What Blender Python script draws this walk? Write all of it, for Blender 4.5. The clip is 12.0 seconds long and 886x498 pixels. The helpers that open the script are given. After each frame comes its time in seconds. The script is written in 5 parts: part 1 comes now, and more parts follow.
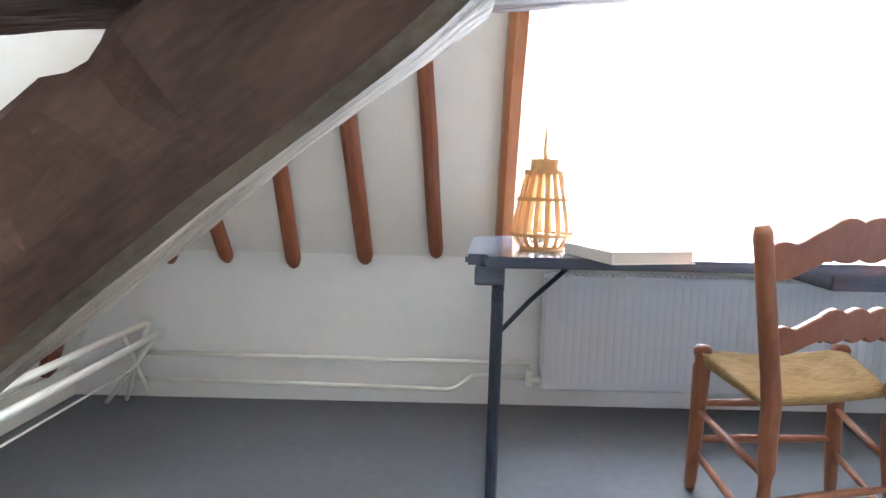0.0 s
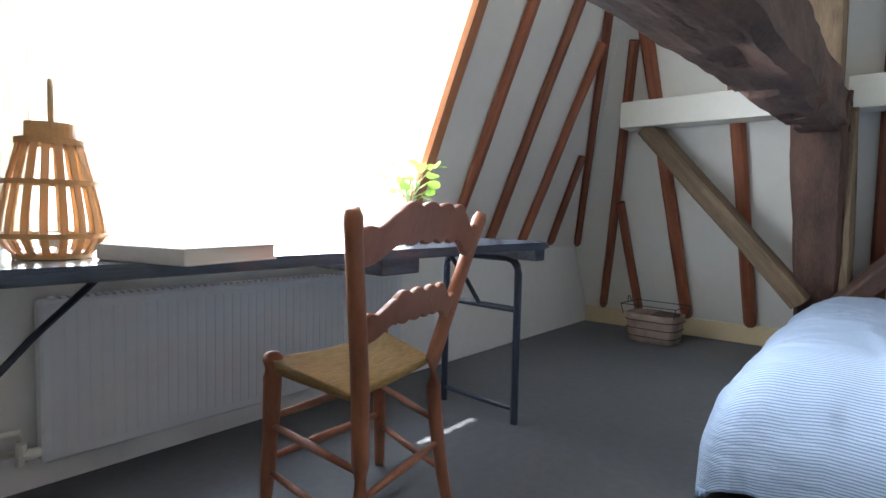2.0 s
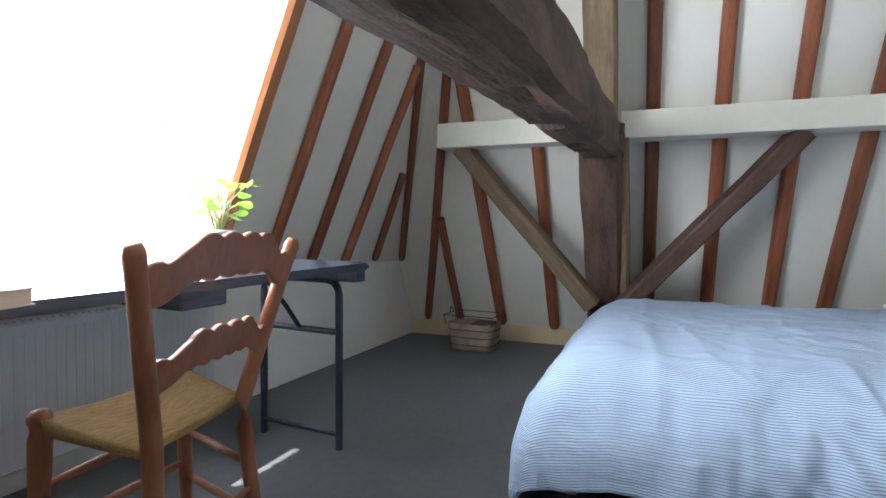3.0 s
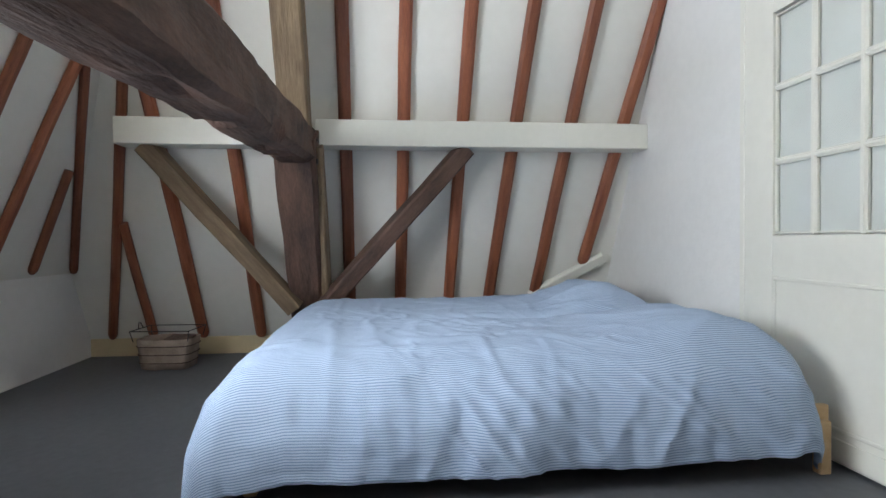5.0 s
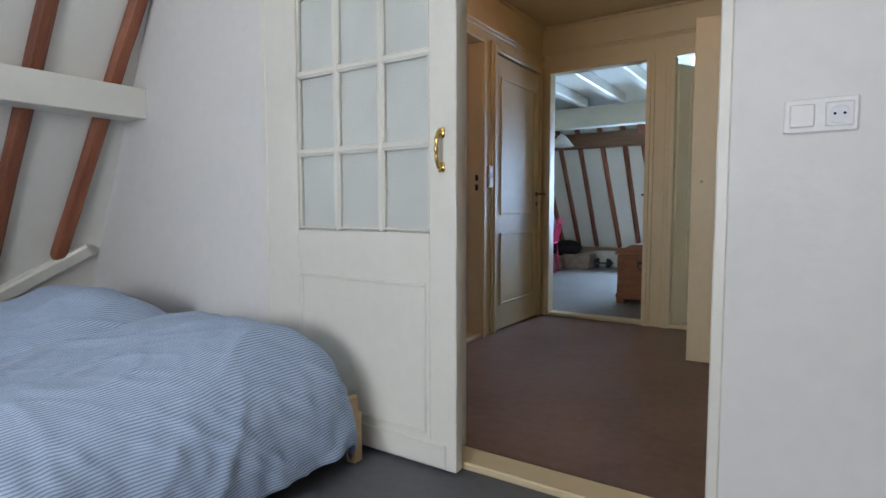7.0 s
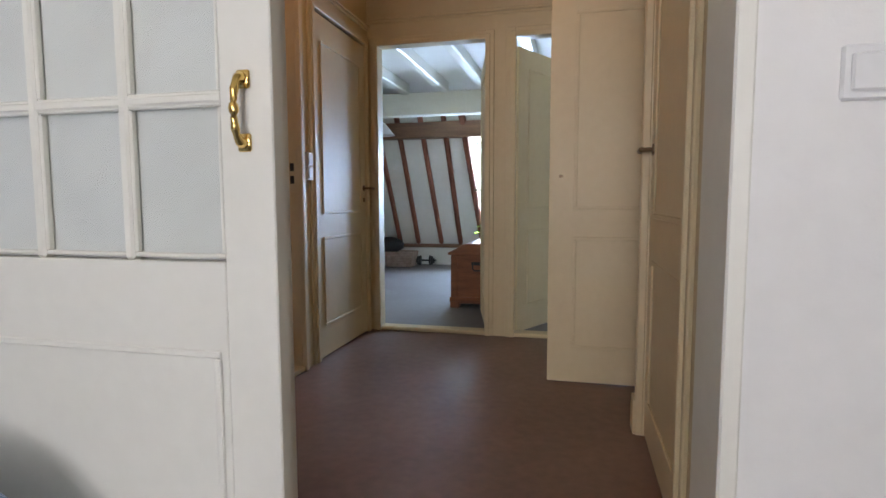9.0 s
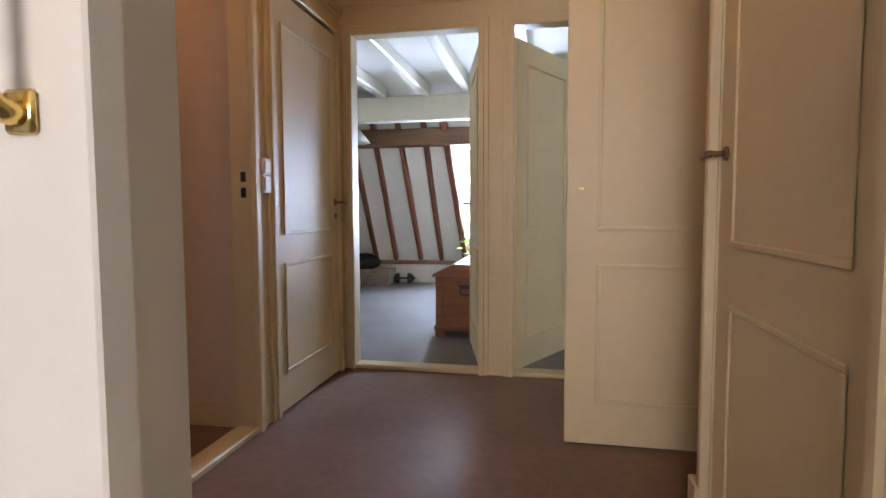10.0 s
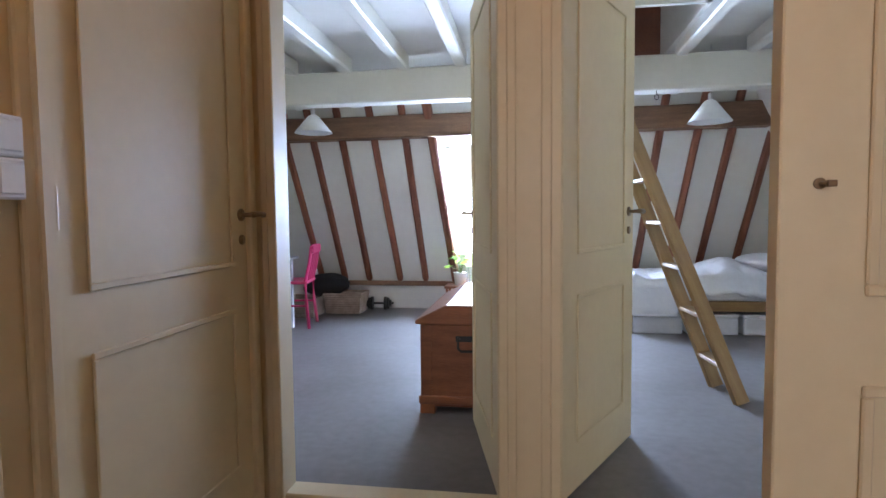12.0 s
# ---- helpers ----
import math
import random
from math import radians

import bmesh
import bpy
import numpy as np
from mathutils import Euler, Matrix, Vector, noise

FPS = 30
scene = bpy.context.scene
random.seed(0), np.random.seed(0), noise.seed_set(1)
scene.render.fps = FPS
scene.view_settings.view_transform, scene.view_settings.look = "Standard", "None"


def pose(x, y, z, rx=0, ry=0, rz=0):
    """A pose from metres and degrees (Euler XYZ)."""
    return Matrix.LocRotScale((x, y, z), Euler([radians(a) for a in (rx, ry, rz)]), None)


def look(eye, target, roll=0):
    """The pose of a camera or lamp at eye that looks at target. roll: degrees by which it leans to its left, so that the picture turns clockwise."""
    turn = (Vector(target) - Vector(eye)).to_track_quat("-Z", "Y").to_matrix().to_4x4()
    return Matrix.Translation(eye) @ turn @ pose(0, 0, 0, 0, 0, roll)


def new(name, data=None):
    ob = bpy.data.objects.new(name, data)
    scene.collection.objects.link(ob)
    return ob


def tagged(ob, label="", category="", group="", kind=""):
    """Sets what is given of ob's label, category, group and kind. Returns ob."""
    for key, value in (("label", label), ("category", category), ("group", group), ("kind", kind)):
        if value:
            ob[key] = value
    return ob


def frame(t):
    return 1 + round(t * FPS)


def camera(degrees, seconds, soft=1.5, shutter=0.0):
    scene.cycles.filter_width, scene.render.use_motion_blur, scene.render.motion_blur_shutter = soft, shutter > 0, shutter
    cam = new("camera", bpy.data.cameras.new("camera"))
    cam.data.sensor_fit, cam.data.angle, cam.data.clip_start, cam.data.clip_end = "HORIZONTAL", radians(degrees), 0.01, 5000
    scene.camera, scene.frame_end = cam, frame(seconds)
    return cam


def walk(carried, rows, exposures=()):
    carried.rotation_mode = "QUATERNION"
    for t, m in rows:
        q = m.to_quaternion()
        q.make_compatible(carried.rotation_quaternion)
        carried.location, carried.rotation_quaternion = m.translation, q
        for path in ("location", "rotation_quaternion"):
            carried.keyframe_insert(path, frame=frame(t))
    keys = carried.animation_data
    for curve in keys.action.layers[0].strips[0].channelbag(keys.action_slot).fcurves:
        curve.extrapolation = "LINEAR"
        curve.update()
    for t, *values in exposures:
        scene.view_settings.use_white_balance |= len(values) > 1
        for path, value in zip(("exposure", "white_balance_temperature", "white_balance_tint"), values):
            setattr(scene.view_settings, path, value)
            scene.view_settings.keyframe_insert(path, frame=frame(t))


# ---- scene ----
cam = camera(77.9, 12.0)
PATH = [
    (0, (1.573, 0.747, 0.909), (1.586, 2.735, 0.690), 1.5),
    (0.5, (1.563, 0.956, 0.895), (1.757, 2.938, 0.711), 2.0),
    (1, (1.584, 1.060, 0.877), (2.163, 2.967, 0.714), 2.1),
    (1.5, (1.580, 1.100, 0.864), (2.792, 2.685, 0.729), 1.9),
    (2, (1.529, 1.053, 0.843), (3.076, 2.316, 0.723), 1.3),
    (2.5, (1.536, 1.026, 0.858), (3.256, 2.043, 0.758), 0.9),
    (3, (1.565, 1.025, 0.882), (3.422, 1.764, 0.812), 0.5),
    (5, (1.548, 0.838, 0.847), (3.537, 0.630, 0.812), -0.4),
    (5.5, (1.586, 0.884, 0.916), (3.468, 0.216, 0.805), -0.3),
    (6, (1.706, 0.850, 0.916), (3.423, -0.165, 0.777), -0.2),
    (6.5, (1.839, 0.836, 0.937), (3.206, -0.617, 0.790), -0.0),
    (7, (1.980, 0.767, 0.939), (3.076, -0.900, 0.794), -0.1),
    (7.5, (2.126, 0.624, 0.956), (3.052, -1.143, 0.806), -0.1),
    (9.5, (2.521, -0.145, 0.982), (2.906, -2.064, 0.820), -0.2),
    (10, (2.628, -0.455, 1.005), (3.005, -2.410, 0.871), -0.2),
    (10.5, (2.671, -0.720, 1.030), (3.030, -2.680, 0.919), -0.2),
    (11, (2.740, -1.015, 1.052), (3.079, -2.984, 0.960), -0.1),
    (11.5, (2.846, -1.478, 1.077), (3.200, -3.443, 0.958), -0.7),
    (12, (2.942, -1.897, 1.055), (3.252, -3.869, 0.937), -0.6),
]
walk(cam, [(t, look(eye, target, roll)) for t, eye, target, roll in PATH],
     exposures=((0, 2.55, 5900, 12), (0.6, 2.02, 5900, 12), (1.5, 1.46, 5900, 12), (2.5, 1.38, 6000, 11), (3.2, 1.36, 6050, 11), (5, 1.30, 6150, 11), (5.5, 1.08, 6150, 12), (6, 0.95, 6150, 13), (7, 0.91, 6150, 14), (7.5, 0.88, 6200, 14), (9.5, 1.20, 6750, 23), (10, 1.40, 7200, 27), (10.5, 1.75, 7900, 30), (11.5, 1.50, 6700, 29), (12, 1.36, 6600, 28)))

# ---- world, sun and lamps ----
world = bpy.data.worlds.new("world")
scene.world = world
world.use_nodes = True
wn = world.node_tree.nodes
sky = wn.new("ShaderNodeTexSky")
sky.sky_type, sky.sun_disc = "NISHITA", False
SUN_UP, SUN_WAY = radians(62.0), Vector((0.05, -1.0, 0.0)).normalized()
sky.sun_elevation, sky.sun_rotation = SUN_UP, math.atan2(-SUN_WAY.x, -SUN_WAY.y)
world.node_tree.links.new(sky.outputs[0], wn["Background"].inputs[0])
wn["Background"].inputs[1].default_value = 0.15

sun = new("sun", bpy.data.lights.new("sun", "SUN"))
sun.data.energy, sun.data.angle, sun.data.color = 5.0, radians(0.5), (1.0, 0.94, 0.85)
sun.matrix_world = look((-3, 12, 12), Vector((-3, 12, 12)) + SUN_WAY * math.cos(SUN_UP) - Vector((0, 0, math.sin(SUN_UP))))


def window_light(name, x, y, z, w, h, watts, colour, target):
    lamp = new(name, bpy.data.lights.new(name, "AREA"))
    lamp.data.shape, lamp.data.size, lamp.data.size_y = "RECTANGLE", w, h
    lamp.data.energy, lamp.data.color = watts, colour
    lamp.matrix_world = look((x, y, z), target)
    return lamp


window_light("window_light", 2.66, 3.02, 1.45, 1.5, 1.38, 50, (0.89, 0.94, 1.0), (3.2, 0.0, 1.45))
window_light("window_light", 3.18, -8.16, 1.25, 1.1, 1.1, 190, (0.46, 0.69, 1.0), (3.25, -4.0, 0.6))
bulb = new("hall_bulb", bpy.data.lights.new("hall_bulb", "POINT"))
bulb.data.energy, bulb.data.color, bulb.data.shadow_soft_size = 1.75, (1.0, 0.53, 0.19), 0.06
bulb.location = (3.09, -2.35, 2.30)
closet_bulb = new("closet_bulb", bpy.data.lights.new("closet_bulb", "POINT"))
closet_bulb.data.energy, closet_bulb.data.color, closet_bulb.data.shadow_soft_size = 1.7, (1.0, 0.62, 0.34), 0.05
closet_bulb.location = (4.75, -2.2, 2.25)


# ---- materials ----
def material(name, c1, c2=None, scale=3.0, rough=0.6, bump=0.0, bump_scale=60.0, stretch=(1, 1, 1), metal=0.0, grain=0.35, spread=0.0, detail=6.0, trans=0.0, coord="Object", knots=0.0):
    """A surface with colour varied at two scales and a fine relief; spread varies it from thing to thing."""
    m = bpy.data.materials.new(name)
    m.use_nodes = True
    n, l = m.node_tree.nodes, m.node_tree.links
    b = n["Principled BSDF"]
    b.inputs["Roughness"].default_value, b.inputs["Metallic"].default_value = rough, metal
    b.inputs["Transmission Weight"].default_value = trans
    if c2 is None:
        c2 = tuple(v * 0.88 for v in c1)
    co, mp = n.new("ShaderNodeTexCoord"), n.new("ShaderNodeMapping")
    mp.inputs["Scale"].default_value = stretch
    l.new(co.outputs[coord], mp.inputs["Vector"])
    big, small = n.new("ShaderNodeTexNoise"), n.new("ShaderNodeTexNoise")
    big.inputs["Scale"].default_value, big.inputs["Detail"].default_value = scale, detail
    small.inputs["Scale"].default_value, small.inputs["Detail"].default_value = scale * 11, 4
    add = n.new("ShaderNodeMix")
    add.inputs["Factor"].default_value = grain
    l.new(mp.outputs[0], big.inputs["Vector"])
    l.new(mp.outputs[0], small.inputs["Vector"])
    l.new(big.outputs["Fac"], add.inputs["A"])
    l.new(small.outputs["Fac"], add.inputs["B"])
    ramp = n.new("ShaderNodeValToRGB")
    ramp.color_ramp.elements[0].position, ramp.color_ramp.elements[1].position = 0.36, 0.66
    ramp.color_ramp.elements[0].color, ramp.color_ramp.elements[1].color = (*c2, 1), (*c1, 1)
    l.new(add.outputs["Result"], ramp.inputs[0])
    last = ramp.outputs[0]
    if spread:
        info, hsv, rng = n.new("ShaderNodeObjectInfo"), n.new("ShaderNodeHueSaturation"), n.new("ShaderNodeMapRange")
        rng.inputs["To Min"].default_value, rng.inputs["To Max"].default_value = 1 - spread, 1 + spread
        l.new(info.outputs["Random"], rng.inputs["Value"])
        l.new(rng.outputs[0], hsv.inputs["Value"])
        l.new(last, hsv.inputs["Color"])
        last = hsv.outputs[0]
    if knots:
        vor, kr, mul = n.new("ShaderNodeTexVoronoi"), n.new("ShaderNodeValToRGB"), n.new("ShaderNodeMix")
        km = n.new("ShaderNodeMapping")
        km.inputs["Scale"].default_value = (0.55, 1.0, 1.0)
        vor.inputs["Scale"].default_value = knots
        kr.color_ramp.elements[0].position, kr.color_ramp.elements[1].position = 0.05, 0.17
        kr.color_ramp.elements[0].color, kr.color_ramp.elements[1].color = (0.30, 0.24, 0.22, 1), (1, 1, 1, 1)
        mul.data_type, mul.blend_type = "RGBA", "MULTIPLY"
        mul.inputs[0].default_value = 1.0
        l.new(co.outputs["Object"], km.inputs["Vector"])
        l.new(km.outputs[0], vor.inputs["Vector"])
        l.new(vor.outputs["Distance"], kr.inputs[0])
        l.new(last, mul.inputs[6])
        l.new(kr.outputs[0], mul.inputs[7])
        last = mul.outputs[2]
    l.new(last, b.inputs["Base Color"])
    if bump:
        fine, bp = n.new("ShaderNodeTexNoise"), n.new("ShaderNodeBump")
        fine.inputs["Scale"].default_value, fine.inputs["Detail"].default_value = bump_scale, 5
        bp.inputs["Strength"].default_value, bp.inputs["Distance"].default_value = bump, 0.01
        l.new(mp.outputs[0], fine.inputs["Vector"])
        l.new(fine.outputs["Fac"], bp.inputs["Height"])
        l.new(bp.outputs[0], b.inputs["Normal"])
    return m


PLASTER = material("white_plaster", (0.80, 0.79, 0.76), (0.74, 0.73, 0.70), 1.6, 0.85, 0.14, 45)
BOARDING = material("white_painted_boarding", (0.80, 0.785, 0.725), (0.745, 0.73, 0.665), 1.3, 0.7, 0.12, 30)
CREAM = material("cream_gloss_paint", (0.67, 0.555, 0.345), (0.62, 0.505, 0.305), 2.0, 0.48, 0.03, 40)
WHITE_PAINT = material("white_satin_paint", (0.80, 0.785, 0.705), (0.75, 0.735, 0.655), 2.2, 0.42, 0.06, 40)
GREY_VINYL = material("blue_grey_floor_vinyl", (0.125, 0.130, 0.140), (0.098, 0.103, 0.112), 2.5, 0.55, 0.10, 160, grain=0.6)
FAR_VINYL = material("grey_lino_far_room", (0.185, 0.175, 0.170), (0.125, 0.115, 0.110), 1.8, 0.40, 0.05, 120, grain=0.4)
PANE_CLOTH = material("cream_pane_cloth", (0.78, 0.78, 0.74), (0.73, 0.73, 0.68), 5.0, 0.9)
BROWN_VINYL = material("brown_grey_marbled_lino", (0.235, 0.140, 0.105), (0.150, 0.084, 0.060), 1.8, 0.42, 0.05, 120, grain=0.4)
PINE = material("red_stained_rafter_wood", (0.32, 0.112, 0.052), (0.17, 0.050, 0.025), 7.0, 0.55, 0.25, 18, (0.35, 4, 4), spread=0.25, knots=7.0)
# rafter pine in lighter orange: the window's light is painted into the colour
LIT_PINE = material("window_lit_orange_pine", (0.50, 0.23, 0.105), (0.36, 0.14, 0.06), 6.0, 0.42, 0.15, 18, (0.35, 4, 4), knots=5.0)
DARK_OAK = material("dark_rough_oak", (0.140, 0.076, 0.052), (0.040, 0.022, 0.016), 3.2, 0.75, 0.9, 11, (0.8, 3.0, 3.0), grain=0.3, knots=3.4)
PALE_OAK = material("bare_grey_brown_oak", (0.26, 0.185, 0.11), (0.13, 0.088, 0.052), 6.0, 0.8, 0.6, 16, (0.4, 4, 4), knots=4.0)
TAN_OAK = material("worn_tan_oak_edge", (0.23, 0.185, 0.13), (0.11, 0.085, 0.06), 4.0, 0.85, 0.8, 14, (1.2, 2.5, 2.5))
PURLIN_BROWN = material("brown_purlin_wood", (0.29, 0.155, 0.082), (0.15, 0.074, 0.040), 5.0, 0.6, 0.4, 16, (0.4, 4, 4))
CHAIR_WOOD = material("reddish_beech", (0.36, 0.145, 0.072), (0.24, 0.085, 0.042), 8.0, 0.40, 0.12, 30, (1, 1, 0.3))
RUSH = material("woven_rush", (0.66, 0.45, 0.17), (0.40, 0.25, 0.085), 26.0, 0.8, 0.8, 90, (1, 6, 6))
TABLE_BLUE = material("worn_dark_blue_paint", (0.085, 0.105, 0.140), (0.045, 0.055, 0.080), 6.0, 0.16, 0.04, 40, (0.6, 6, 6))
STEEL_BLUE = material("dark_blue_steel", (0.035, 0.045, 0.070), (0.022, 0.030, 0.048), 6.0, 0.38, 0.08, 60)
RADIATOR = material("white_radiator_enamel", (0.72, 0.73, 0.75), (0.68, 0.69, 0.71), 2.0, 0.4)
BAMBOO = material("light_bamboo", (0.62, 0.38, 0.16), (0.45, 0.25, 0.09), 9.0, 0.5, 0.15, 40)
BRASS = material("polished_brass", (0.80, 0.56, 0.20), (0.70, 0.46, 0.14), 8.0, 0.18, metal=1.0)
BRONZE = material("aged_bronze", (0.30, 0.21, 0.12), (0.18, 0.12, 0.07), 9.0, 0.35, metal=0.9)
PAPER = material("book_paper", (0.78, 0.74, 0.66), (0.68, 0.63, 0.54), 5.0, 0.8, stretch=(1, 1, 40))
LINEN = material("cream_book_cloth", (0.74, 0.71, 0.66), (0.66, 0.63, 0.58), 6.0, 0.8, 0.2, 200)
STEM = material("green_stem", (0.16, 0.22, 0.07), None, 9.0, 0.6)
POT = material("white_glazed_pot", (0.78, 0.77, 0.74), None, 4.0, 0.3)
SOIL = material("potting_soil", (0.05, 0.035, 0.025), None, 20.0, 0.95, 0.8, 60)
WICKER = material("grey_brown_wicker", (0.44, 0.34, 0.27), (0.27, 0.20, 0.155), 14.0, 0.8, 0.5, 60, spread=0.12)
PLASTIC = material("white_switch_plastic", (0.80, 0.80, 0.78), None, 3.0, 0.35)
DARK_IRON = material("black_iron", (0.03, 0.03, 0.032), None, 9.0, 0.5, 0.1, 50, metal=0.3)
LINING = material("dark_shadow_gap", (0.02, 0.02, 0.02), None, 5.0, 0.9)
PALE_PINE = material("pale_pine_board", (0.60, 0.43, 0.24), (0.47, 0.31, 0.15), 6.0, 0.55, 0.15, 30, (0.5, 4, 4))
LADDER_PINE = material("honey_pine", (0.38, 0.23, 0.085), (0.27, 0.15, 0.05), 6.0, 0.5, 0.15, 30, (0.4, 5, 5))
CHEST_WOOD = material("polished_pine_chest", (0.28, 0.105, 0.045), (0.17, 0.055, 0.024), 5.0, 0.35, 0.1, 30, (0.5, 4, 4))
PINK = material("pink_lacquer", (0.72, 0.04, 0.17), (0.62, 0.03, 0.13), 4.0, 0.4)
SHEET = material("white_cotton", (0.78, 0.79, 0.82), (0.70, 0.71, 0.75), 3.0, 0.9, 0.3, 60)
BOX_WHITE = material("white_storage_box", (0.70, 0.71, 0.74), None, 3.0, 0.6)
SHADE = material("white_lamp_glass", (0.80, 0.80, 0.78), None, 3.0, 0.4)
CLOSET_WALL = material("pinkish_wall_paint", (0.66, 0.54, 0.44), (0.60, 0.49, 0.40), 1.5, 0.8, 0.1, 50)
HATCH_WOOD = material("hatch_red_board", (0.26, 0.10, 0.05), (0.18, 0.065, 0.035), 5.0, 0.6, 0.2, 30)


def plain(name, colour, rough=0.5, trans=0.0, ior=1.45):
    m = bpy.data.materials.new(name)
    m.use_nodes = True
    b = m.node_tree.nodes["Principled BSDF"]
    b.inputs["Base Color"].default_value = (*colour, 1)
    b.inputs["Roughness"].default_value, b.inputs["Transmission Weight"].default_value, b.inputs["IOR"].default_value = rough, trans, ior
    return m


def leafy(name, front, through_light):
    m = bpy.data.materials.new(name)
    m.use_nodes = True
    n, l = m.node_tree.nodes, m.node_tree.links
    b = n["Principled BSDF"]
    b.inputs["Roughness"].default_value = 0.45
    info, ramp, tr, mix = n.new("ShaderNodeObjectInfo"), n.new("ShaderNodeValToRGB"), n.new("ShaderNodeBsdfTranslucent"), n.new("ShaderNodeMixShader")
    ramp.color_ramp.elements[0].color, ramp.color_ramp.elements[1].color = (*(v * 0.6 for v in front), 1), (*front, 1)
    tr.inputs[0].default_value = (*through_light, 1)
    mix.inputs[0].default_value = 0.45
    l.new(info.outputs["Random"], ramp.inputs[0])
    l.new(ramp.outputs[0], b.inputs["Base Color"])
    l.new(b.outputs[0], mix.inputs[1])
    l.new(tr.outputs[0], mix.inputs[2])
    l.new(mix.outputs[0], n["Material Output"].inputs[0])
    return m


SPLIT_BAMBOO = leafy("thin_split_bamboo", (0.62, 0.40, 0.20), (0.75, 0.50, 0.28))
LEAF = leafy("fresh_green_leaf", (0.14, 0.28, 0.05), (0.45, 0.70, 0.12))
GLASS = plain("window_glass", (1, 1, 1), 0.0, 1.0)


def sheer(name, clear=0.35, body=0.35, passes=(0.86, 0.86, 0.78, 1)):
    m = bpy.data.materials.new(name)
    m.use_nodes = True
    n, l = m.node_tree.nodes, m.node_tree.links
    n.remove(n["Principled BSDF"])
    clr, tr, df, a, b = n.new("ShaderNodeBsdfTransparent"), n.new("ShaderNodeBsdfTranslucent"), n.new("ShaderNodeBsdfDiffuse"), n.new("ShaderNodeMixShader"), n.new("ShaderNodeMixShader")
    tr.inputs[0].default_value, df.inputs[0].default_value = passes, (0.82, 0.82, 0.76, 1)
    a.inputs[0].default_value, b.inputs[0].default_value = body, clear
    l.new(tr.outputs[0], a.inputs[1])
    l.new(df.outputs[0], a.inputs[2])
    l.new(a.outputs[0], b.inputs[1])
    l.new(clr.outputs[0], b.inputs[2])
    l.new(b.outputs[0], n["Material Output"].inputs[0])
    return m


SHEER = sheer("sheer_curtain_cloth", 0.02)
DRAPE = sheer("gathered_curtain_cloth", 0.0, 0.62, (0.30, 0.32, 0.26, 1))


def clear_pane(name, gloss):
    """Thin clear glass: it lets light straight through and mirrors a little."""
    m = bpy.data.materials.new(name)
    m.use_nodes = True
    n, l = m.node_tree.nodes, m.node_tree.links
    n.remove(n["Principled BSDF"])
    clr, gl, mix = n.new("ShaderNodeBsdfTransparent"), n.new("ShaderNodeBsdfGlossy"), n.new("ShaderNodeMixShader")
    clr.inputs[0].default_value = (0.97, 0.98, 0.98, 1)
    gl.inputs["Roughness"].default_value, mix.inputs[0].default_value = 0.08, gloss
    l.new(clr.outputs[0], mix.inputs[1])
    l.new(gl.outputs[0], mix.inputs[2])
    l.new(mix.outputs[0], n["Material Output"].inputs[0])
    return m


THIN_GLASS = clear_pane("thin_clear_glass", 0.04)


def striped(name):
    """Narrow blue and white woven stripes that follow the cloth."""
    m = bpy.data.materials.new(name)
    m.use_nodes = True
    n, l = m.node_tree.nodes, m.node_tree.links
    b = n["Principled BSDF"]
    b.inputs["Roughness"].default_value = 0.9
    uv, sep, mul, sin, ramp = n.new("ShaderNodeUVMap"), n.new("ShaderNodeSeparateXYZ"), n.new("ShaderNodeMath"), n.new("ShaderNodeMath"), n.new("ShaderNodeValToRGB")
    uv.uv_map = "cloth"
    mul.operation, mul.inputs[1].default_value = "MULTIPLY", 2 * math.pi / 0.0092
    sin.operation = "SINE"
    ramp.color_ramp.elements[0].position, ramp.color_ramp.elements[1].position = 0.22, 0.52
    ramp.color_ramp.elements[0].color, ramp.color_ramp.elements[1].color = (0.23, 0.32, 0.47, 1), (0.48, 0.58, 0.74, 1)
    wave, fine, bp, fold = n.new("ShaderNodeTexNoise"), n.new("ShaderNodeTexNoise"), n.new("ShaderNodeBump"), n.new("ShaderNodeBump")
    wave.inputs["Detail"].default_value = 7.0
    wave.inputs["Scale"].default_value, fine.inputs["Scale"].default_value = 9.0, 300.0
    fold.inputs["Strength"].default_value, fold.inputs["Distance"].default_value = 0.45, 0.03
    bp.inputs["Strength"].default_value, bp.inputs["Distance"].default_value = 0.25, 0.004
    map01 = n.new("ShaderNodeMapRange")
    map01.inputs["From Min"].default_value = -1.0
    l.new(uv.outputs[0], sep.inputs[0])
    l.new(sep.outputs["X"], mul.inputs[0])
    l.new(mul.outputs[0], sin.inputs[0])
    l.new(sin.outputs[0], map01.inputs["Value"])
    l.new(map01.outputs[0], ramp.inputs[0])
    l.new(ramp.outputs[0], b.inputs["Base Color"])
    l.new(wave.outputs["Fac"], fold.inputs["Height"])
    l.new(fine.outputs["Fac"], bp.inputs["Height"])
    l.new(fold.outputs[0], bp.inputs["Normal"])
    l.new(bp.outputs[0], b.inputs["Normal"])
    return m


STRIPES = striped("blue_white_striped_cotton")


# ---- mesh tools ----
PLACE = Matrix.Identity(4)  # where the part of the house being built lies


